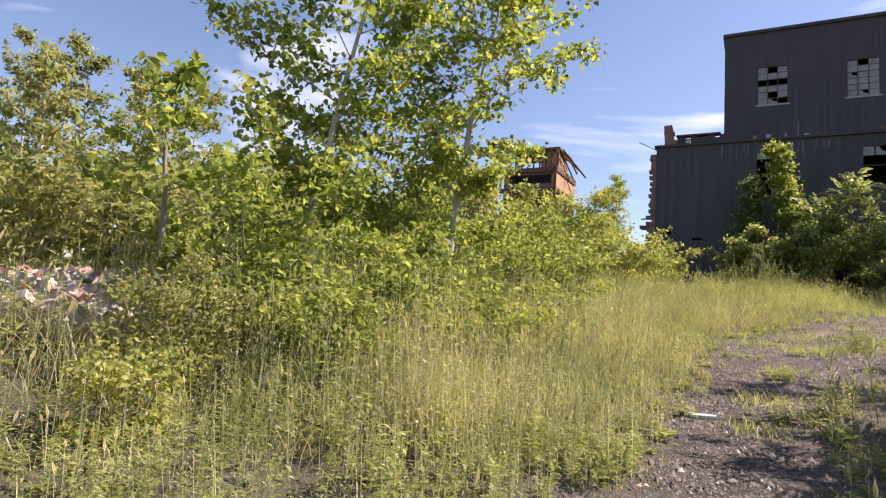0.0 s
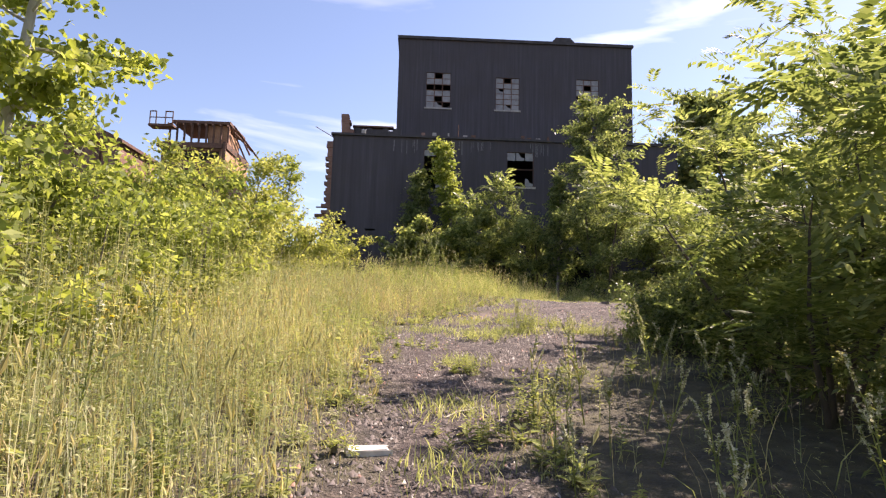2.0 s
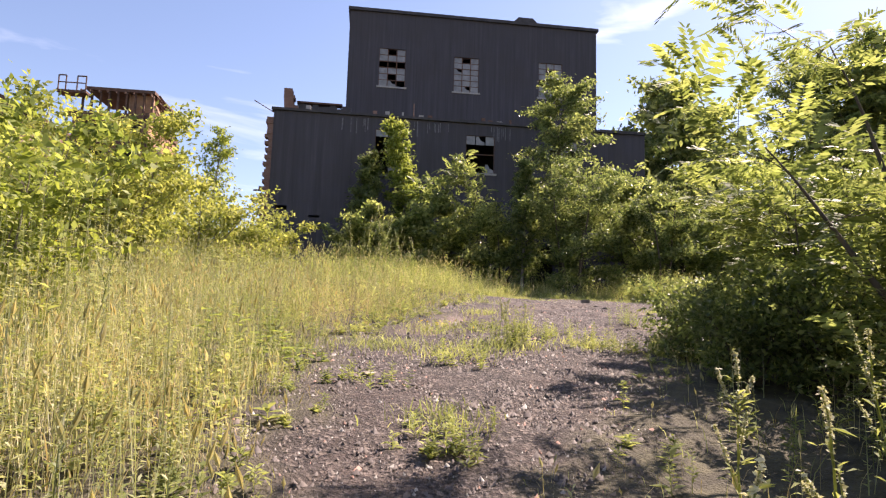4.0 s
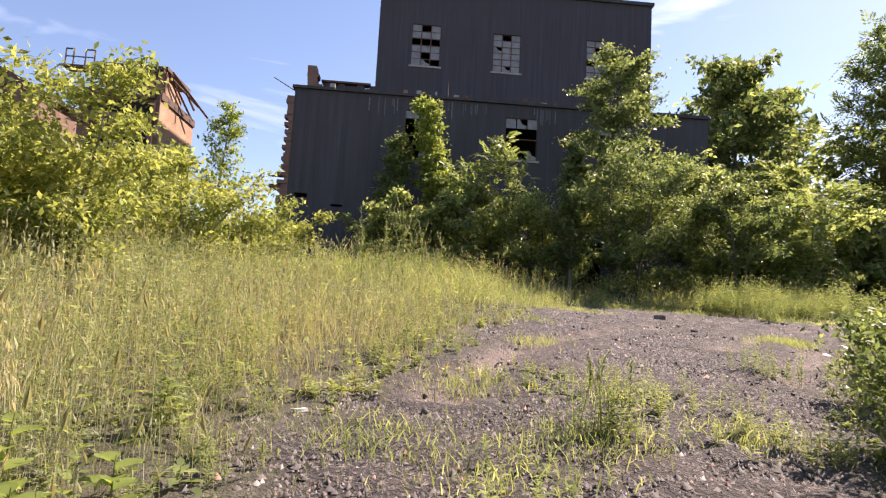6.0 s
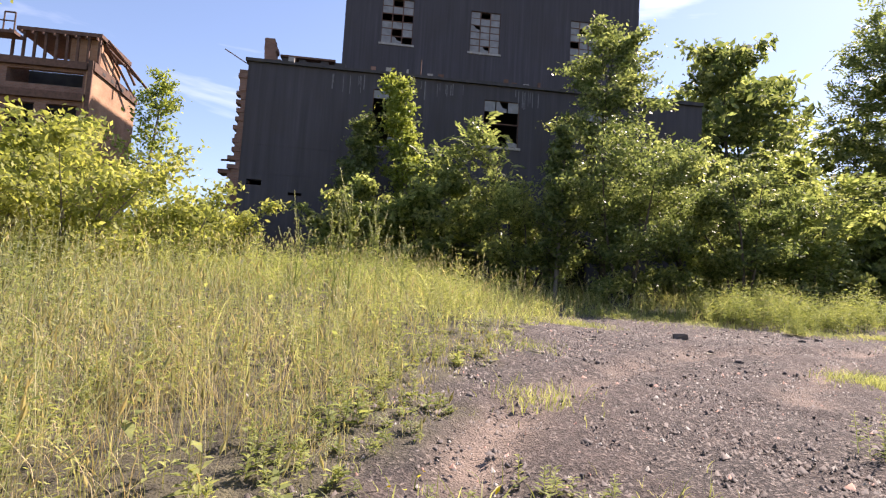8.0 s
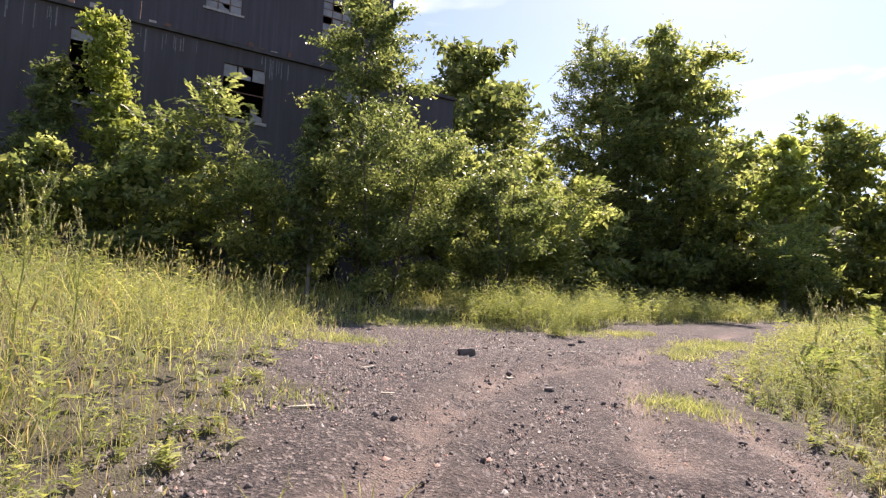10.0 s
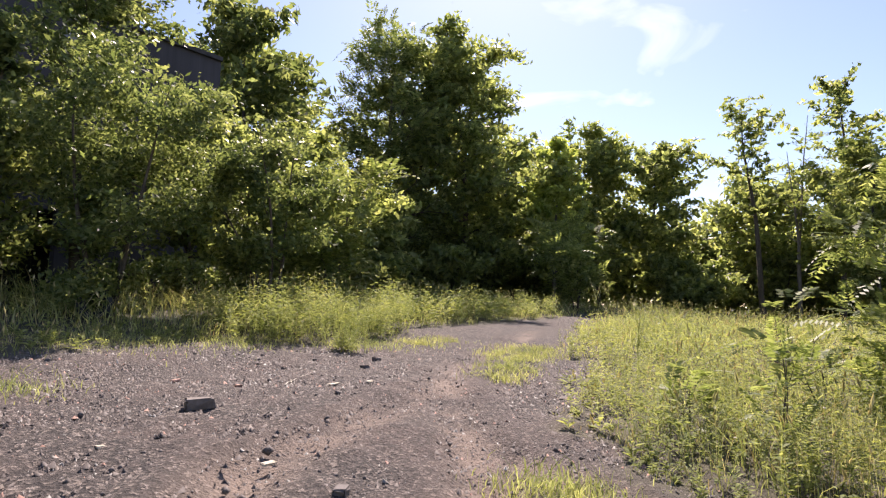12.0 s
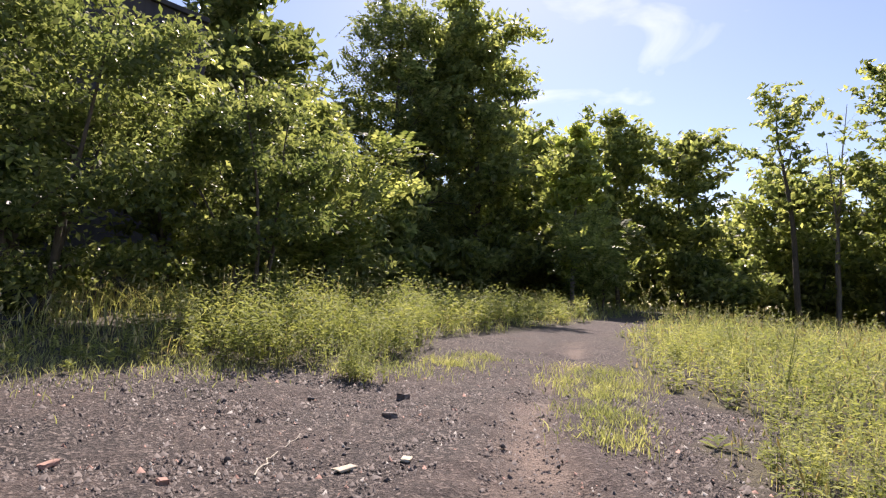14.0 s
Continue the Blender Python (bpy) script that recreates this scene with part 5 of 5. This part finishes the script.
def broad_plant(x, y, h, seed):
    """A milkweed-like plant with broad paired leaves."""
    rng = np.random.default_rng(seed)
    root = tagged(new("broad_leaved_plant"), "broad-leaved plant with large pale green leaves", "plant", "broad-leaved plants")
    root.location = (x, y, float(height(x, y)) - 0.02)
    main = bent(rng, (0, 0, 0), (0.05, 0.05, 1), h, 6, 0.1, 0.1)
    child("stalk", mesh_of("stalk", *[(lambda v, f: (v, [f]))(*tube(main, np.linspace(0.008, 0.003, 7), 5))][0], WEED_LEAF), root)
    for k in range(9):
        t = 1 + k * 5 / 9
        c = main[int(t)] * (1 - t % 1) + main[int(t) + 1 if t < 6 else 6] * (t % 1)
        a = k * 1.9
        d = np.array([math.cos(a), math.sin(a), 0.45])
        s = np.array([-math.sin(a), math.cos(a), 0])
        L = 0.19 * (1.1 - 0.05 * k)
        rows = [(0.0, 0.006), (0.25, 0.05), (0.5, 0.062), (0.8, 0.04), (1.0, 0.004)]
        v = []
        for u, wd in rows:
            m = c + d * L * u - np.array([0, 0, 0.35]) * L * u * u
            v += [m - s * wd + np.array([0, 0, 0.015]), m, m + s * wd + np.array([0, 0, 0.015])]
        q = [[3 * r + j, 3 * r + j + 1, 3 * r + j + 4, 3 * r + j + 3] for r in range(4) for j in range(2)]
        child("leaf", mesh_of("leaf", np.array(v), [np.array(q)], LEAF_ASPEN), root)
    return root


for i, (x, y, h) in enumerate(((-1.2, 14.1, 0.45), (-1.5, 14.5, 0.6), (-1.05, 14.6, 0.4), (-1.8, 14.2, 0.7), (-1.45, 16.2, 0.4))):
    broad_plant(x, y, h, 400 + i)


# ---- stones, litter and fallen wood ----
def chunk(name, x, y, dims, mat, label, category, seed, turn=0.0, jag=0.12, sink=0.25, group=""):
    """An irregular block resting on the ground."""
    rnd = random.Random(seed)
    bm = bmesh.new()
    a, b, c = dims
    box(bm, -a / 2, a / 2, -b / 2, b / 2, 0, c)
    bmesh.ops.bevel(bm, geom=bm.edges[:], offset=min(dims) * 0.16, segments=2, affect="EDGES")
    for v in bm.verts:
        v.co += Vector((rnd.uniform(-1, 1) * a, rnd.uniform(-1, 1) * b, rnd.uniform(-1, 1) * c)) * jag * 0.35
    ob = new(name, bm_mesh(name, bm, mat))
    ob.matrix_world = pose(x, y, float(height(x, y)) - c * sink, rnd.uniform(-4, 4), rnd.uniform(-4, 4), turn)
    return tagged(ob, label, category, group)


chunk("paving_block", 7.14, 26.78, (0.28, 0.22, 0.14), GREY_STONE, "dark grey paving block lying on the cinders", "block", 1, -24, 0.2, 0.15)
chunk("flat_stone", -0.48, 8.35, (0.30, 0.19, 0.06), PALE_STONE, "pale flat stone lying on the path", "stone", 2, 10, 0.25)
chunk("flat_stone", -0.52, 16.9, (0.12, 0.09, 0.03), PALE_STONE, "pale flat stone at the grass edge", "stone", 3, 40, 0.3)
chunk("stone", 6.72, 24.12, (0.13, 0.1, 0.08), DARK_BLOCK, "dark stone on the cinders", "stone", 4, 30, 0.3)
chunk("stone", 11.05, 28.25, (0.15, 0.11, 0.075), DARK_BLOCK, "dark lump of slag on the cinders", "stone", 5, 80, 0.4)
chunk("stone", 12.0, 28.9, (0.15, 0.12, 0.08), DARK_BLOCK, "dark lump of slag on the cinders", "stone", 6, 10, 0.4)
chunk("brick_fragment", 7.9, 28.7, (0.15, 0.07, 0.035), RUBBLE_BRICK[0], "orange brick fragment on the cinders", "brick", 7, 30, 0.3)
chunk("brick_fragment", 8.28, 27.8, (0.10, 0.07, 0.04), RUBBLE_BRICK[0], "orange brick fragment on the cinders", "brick", 8, 70, 0.3)
for i, (x, y, l, w, t) in enumerate(((4.78, 25.73, 0.24, 0.06, 20), (3.22, 23.88, 0.28, 0.07, 15), (4.55, 27.7, 0.2, 0.05, 60), (4.4, 24.3, 0.15, 0.06, -20), (6.7, 24.95, 0.13, 0.06, 10), (9.95, 27.05, 0.14, 0.08, 30), (9.4, 27.2, 0.15, 0.1, -10), (5.9, 26.0, 0.18, 0.05, 10), (-0.05, 14.1, 0.13, 0.09, 30))):
    chunk("wood_chip", x, y, (l, w, 0.022), CHIP, "pale splinter of wood on the cinders", "wood chip", 20 + i, t, 0.3, 0.1, "wood chips")


def stick(points, r, mat, label, seed):
    """A fallen branch with a side twig, lying along points given over the ground (x, y, rise)."""
    rng = np.random.default_rng(seed)
    P = np.array([(x, y, float(height(x, y)) + z) for x, y, z in points])
    t = np.linspace(0, len(P) - 1, 14)
    line = np.stack([np.interp(t, np.arange(len(P)), P[:, k]) for k in range(3)], 1) + rng.normal(0, 0.012, (14, 3))
    root = tagged(new("fallen_branch"), label, "branch")
    root.location = line[0]
    child("stick", mesh_of("stick", *[(lambda v, f: (v, [f]))(*tube(line - line[0], r * np.linspace(1, 0.45, 14), 6))][0], mat), root)
    tw = bent(rng, line[8] - line[0], line[9] - line[8] + rng.normal(0, 0.05, 3), 0.4, 4, 0.2, 0.1)
    child("twig", mesh_of("twig", *[(lambda v, f: (v, [f]))(*tube(tw, r * 0.4 * np.linspace(1, 0.4, 5), 5))][0], mat), root)


stick([(-6.6, 4.3, 0.55), (-5.2, 3.7, 0.3), (-4.0, 3.2, 0.03)], 0.012, DEAD_STICK, "bleached stick leaning in the weeds", 1)
stick([(-5.9, 3.0, 0.45), (-5.0, 2.9, 0.25), (-4.2, 2.75, 0.04)], 0.014, DEAD_STICK, "bleached stick leaning in the weeds", 2)
stick([(-4.6, 4.7, 0.18), (-3.4, 5.0, 0.1), (-2.9, 5.6, 0.12), (-2.6, 6.1, 0.35)], 0.02, BARK_DARK, "crooked dark fallen branch in the grass", 3)
stick([(-4.9, 4.9, 0.25), (-3.6, 4.9, 0.16), (-2.6, 5.2, 0.12)], 0.010, DEAD_STICK, "pale dry stalk lying in the grass", 4)
stick([(8.8, 27.5, 0.02), (9.3, 27.9, 0.02), (9.8, 28.2, 0.02)], 0.007, STRAW_STICK, "pale stick lying on the cinders", 5)
stick([(-0.5, 4.9, 0.03), (0.0, 5.2, 0.03), (0.4, 5.3, 0.03)], 0.007, DEAD_STICK, "pale stick lying across the path", 6)
stick([(0.1, 9.3, 0.02), (0.4, 9.6, 0.04), (0.6, 9.6, 0.02)], 0.008, STRAW_STICK, "pale dry stalk on the path", 7)


def old_tyre(x, y):
    root = tagged(new("old_tyre"), "old black tyre lying under the bushes", "tyre")
    root.matrix_world = pose(x, y, float(height(x, y)) + 0.37, 78, 0, -18)
    for name, R, r, flat, mat in (("tread", 0.30, 0.1, 1.0, RUBBER), ("bead", 0.21, 0.03, 1.6, RUBBER)):
        a, b = np.meshgrid(np.arange(36) * math.tau / 36, np.arange(10) * math.tau / 10, indexing="ij")
        v = np.stack([(R + r * np.cos(b)) * np.cos(a), (R + r * np.cos(b)) * np.sin(a), r * flat * np.sin(b)], -1).reshape(-1, 3)
        i, j = np.meshgrid(np.arange(36), np.arange(10), indexing="ij")
        q = np.stack([i * 10 + j, (i + 1) % 36 * 10 + j, (i + 1) % 36 * 10 + (j + 1) % 10, i * 10 + (j + 1) % 10], -1).reshape(-1, 4)
        me = mesh_of(name, v, [q], mat)
        me.polygons.foreach_set("use_smooth", np.ones(len(q), bool))
        child(name, me, root)


old_tyre(9.75, 36.0)


def build_pebbles():
    """Loose cinders and stones over the road: stuff."""
    rng = np.random.default_rng(17)
    for name, mat, n, big, reach, label in (("cinders", DARK_BLOCK, 30000, 0.0135, 9, "loose dark cinders strewn over the road"), ("grey_stones", GREY_STONE, 22000, 0.0115, 9, "small grey stones strewn over the road"), ("pale_stones", CONCRETE, 8000, 0.0095, 10, "small pale stones strewn over the road"), ("brick_crumbs", RUBBLE_BRICK[0], 2600, 0.012, 11, "crumbs of red brick on the road")):
        x, y = scatter(rng, n * 6, -2.5, 20, 2, 33)
        d = road_depth(x, y) + 0.3 * wobble(x, y, 1.3, 4.0)
        keep = (d > -0.5) & (rng.uniform(0, 1, len(x)) < 0.75 + 0.25 * wobble(x, y, 1.1, 2.0)) & (from_walk(x, y) < reach) & (rng.uniform(0, 1, len(x)) > 0.75 * np.exp(-(track_near(x, y) / 0.35) ** 2))
        x, y = x[keep][:n], y[keep][:n]
        m = len(x)
        s = big * np.clip(np.exp(rng.normal(-0.15, 0.55, m)), 0.3, 3.0)
        a = rng.uniform(0, math.tau, m)
        z = height(x, y) - 0.004
        corner = []
        for k in range(3):
            b, r = a + k * math.tau / 3 + rng.uniform(-0.5, 0.5, m), s * rng.uniform(0.7, 1.5, m)
            corner.append(np.stack([x + r * np.cos(b), y + r * np.sin(b), z], 1))
        top = np.stack([x + s * rng.normal(0, 0.35, m), y + s * rng.normal(0, 0.35, m), z + s * rng.uniform(0.5, 1.1, m) + 0.008], 1)
        v = np.stack([*corner, top], 1).reshape(-1, 3)
        f = (np.arange(m)[:, None, None] * 4 + np.array([(0, 1, 3), (1, 2, 3), (2, 0, 3)])[None]).reshape(-1, 3)
        tagged(new(name, mesh_of(name, v, [f], mat)), label, "stones", kind="stuff")


build_pebbles()


def build_lumps():
    """Coarser dark lumps turned up along the wheel ruts: stuff."""
    rng = np.random.default_rng(18)
    x, y = scatter(rng, 60000, 0, 17, 16, 32)
    d = track_near(x, y)
    keep = (rng.uniform(0, 1, len(x)) < 0.14 * np.exp(-((d - 0.58) / 0.24) ** 2) + 0.06 * (wobble(x, y, 0.8, 9.0) > 0.35)) & (road_depth(x, y) > 0.1)
    x, y = x[keep][:4600], y[keep][:4600]
    m = len(x)
    c = np.stack([x, y, height(x, y) + 0.006], 1)
    s = 0.023 * np.clip(np.exp(rng.normal(-0.1, 0.4, m)), 0.4, 2.4)
    base = np.array([(1, 0, 0), (0, 1, 0), (-1, 0, 0), (0, -1, 0), (0, 0, 1), (0, 0, -1)], float)
    v = c[:, None] + base[None] * s[:, None, None] * rng.uniform(0.5, 1.3, (m, 6, 1)) + rng.normal(0, 0.004, (m, 6, 3))
    faces = np.array([(0, 1, 4), (1, 2, 4), (2, 3, 4), (3, 0, 4), (1, 0, 5), (2, 1, 5), (3, 2, 5), (0, 3, 5)])
    f = (np.arange(m)[:, None, None] * 6 + faces[None]).reshape(-1, 3)
    tagged(new("slag_lumps", mesh_of("slag_lumps", v.reshape(-1, 3), [f], DARK_BLOCK)), "dark crumbs of slag turned up beside the ruts", "stones", kind="stuff")


build_lumps()


def build_rubble():
    """A bank of tumbled brick and stone below the birches."""
    rnd = random.Random(9)
    root = tagged(new("rubble_bank"), "bank of tumbled pink bricks and stones", "rubble")
    root.location = (-9.0, 5.6, float(height(-9.0, 5.6)))
    bm = bmesh.new()
    bmesh.ops.create_icosphere(bm, subdivisions=4, radius=1)
    for v in bm.verts:
        n = noise.noise(v.co * 2.3) * 0.12
        v.co = Vector((v.co.x * 2.6, v.co.y * 1.5, max(-0.25, v.co.z * 0.55 + n)))
    part("mound", bm, plain("rubble_dust", (0.30, 0.22, 0.17), (0.46, 0.36, 0.29), 6.0, 0.95, 0, 0.8), root, "crumbled mortar and brick dust")
    shapes = []
    for k in range(9):
        b = bmesh.new()
        box(b, -0.11, 0.11, -0.055, 0.055, -0.04, 0.04)
        for v in b.verts:
            v.co += Vector((rnd.uniform(-0.03, 0.03), rnd.uniform(-0.02, 0.02), rnd.uniform(-0.015, 0.015)))
        shapes.append(bm_mesh("brick", b, RUBBLE_BRICK[k % 3]))
    for k in range(280):
        a, r = rnd.uniform(0, math.tau), math.sqrt(rnd.uniform(0, 1)) * 0.98
        x, y = 2.6 * r * math.cos(a), 1.5 * r * math.sin(a)
        z = 0.55 * math.sqrt(max(0, 1 - r * r)) + rnd.uniform(-0.04, 0.06)
        ob = child("brick", shapes[k % 9], root)
        s = rnd.uniform(0.6, 1.5)
        ob.matrix_local = pose(x, y, z, rnd.uniform(0, 60), rnd.uniform(-40, 40), rnd.uniform(0, 360)) @ Matrix.Diagonal((s, s, s, 1))


build_rubble()


def build_far_woods():
    """The wood's depths behind the single trees: leaves and stems past counting."""
    rng = np.random.default_rng(29)
    bits = []
    cs = []
    for x0, y0, x1, y1, hgt, n in ((22, 66, 48, 60, 14, 15000), (48, 60, 70, 46, 13, 16000), (70, 46, 74, 14, 12, 17000), (74, 14, 62, -14, 12, 8000), (-18, 50, -60, 44, 7.0, 7000), (-24, 30, -30, -10, 7.0, 8000), (-9, 52, -17, 64, 4.5, 2500)):
        t = rng.uniform(0, 1, n)
        x, y = x0 + (x1 - x0) * t + rng.normal(0, 1.6, n), y0 + (y1 - y0) * t + rng.normal(0, 1.6, n)
        top = hgt * (0.75 + 0.25 * wobble(x, y, 0.35, 1.0) + 0.12 * wobble(x, y, 1.3, 2.0))
        cs.append(np.stack([x, y, height(x, y) + top * rng.uniform(0, 1, n) ** 0.8], 1))
    v, f = leaves(rng, np.concatenate(cs), 0.7, 0.3)
    tagged(new("far_woods", mesh_of("far_woods", v, [f], LEAF_DARK)), "dense shadowy wood behind the nearer trees", "woods", kind="stuff")


build_far_woods()
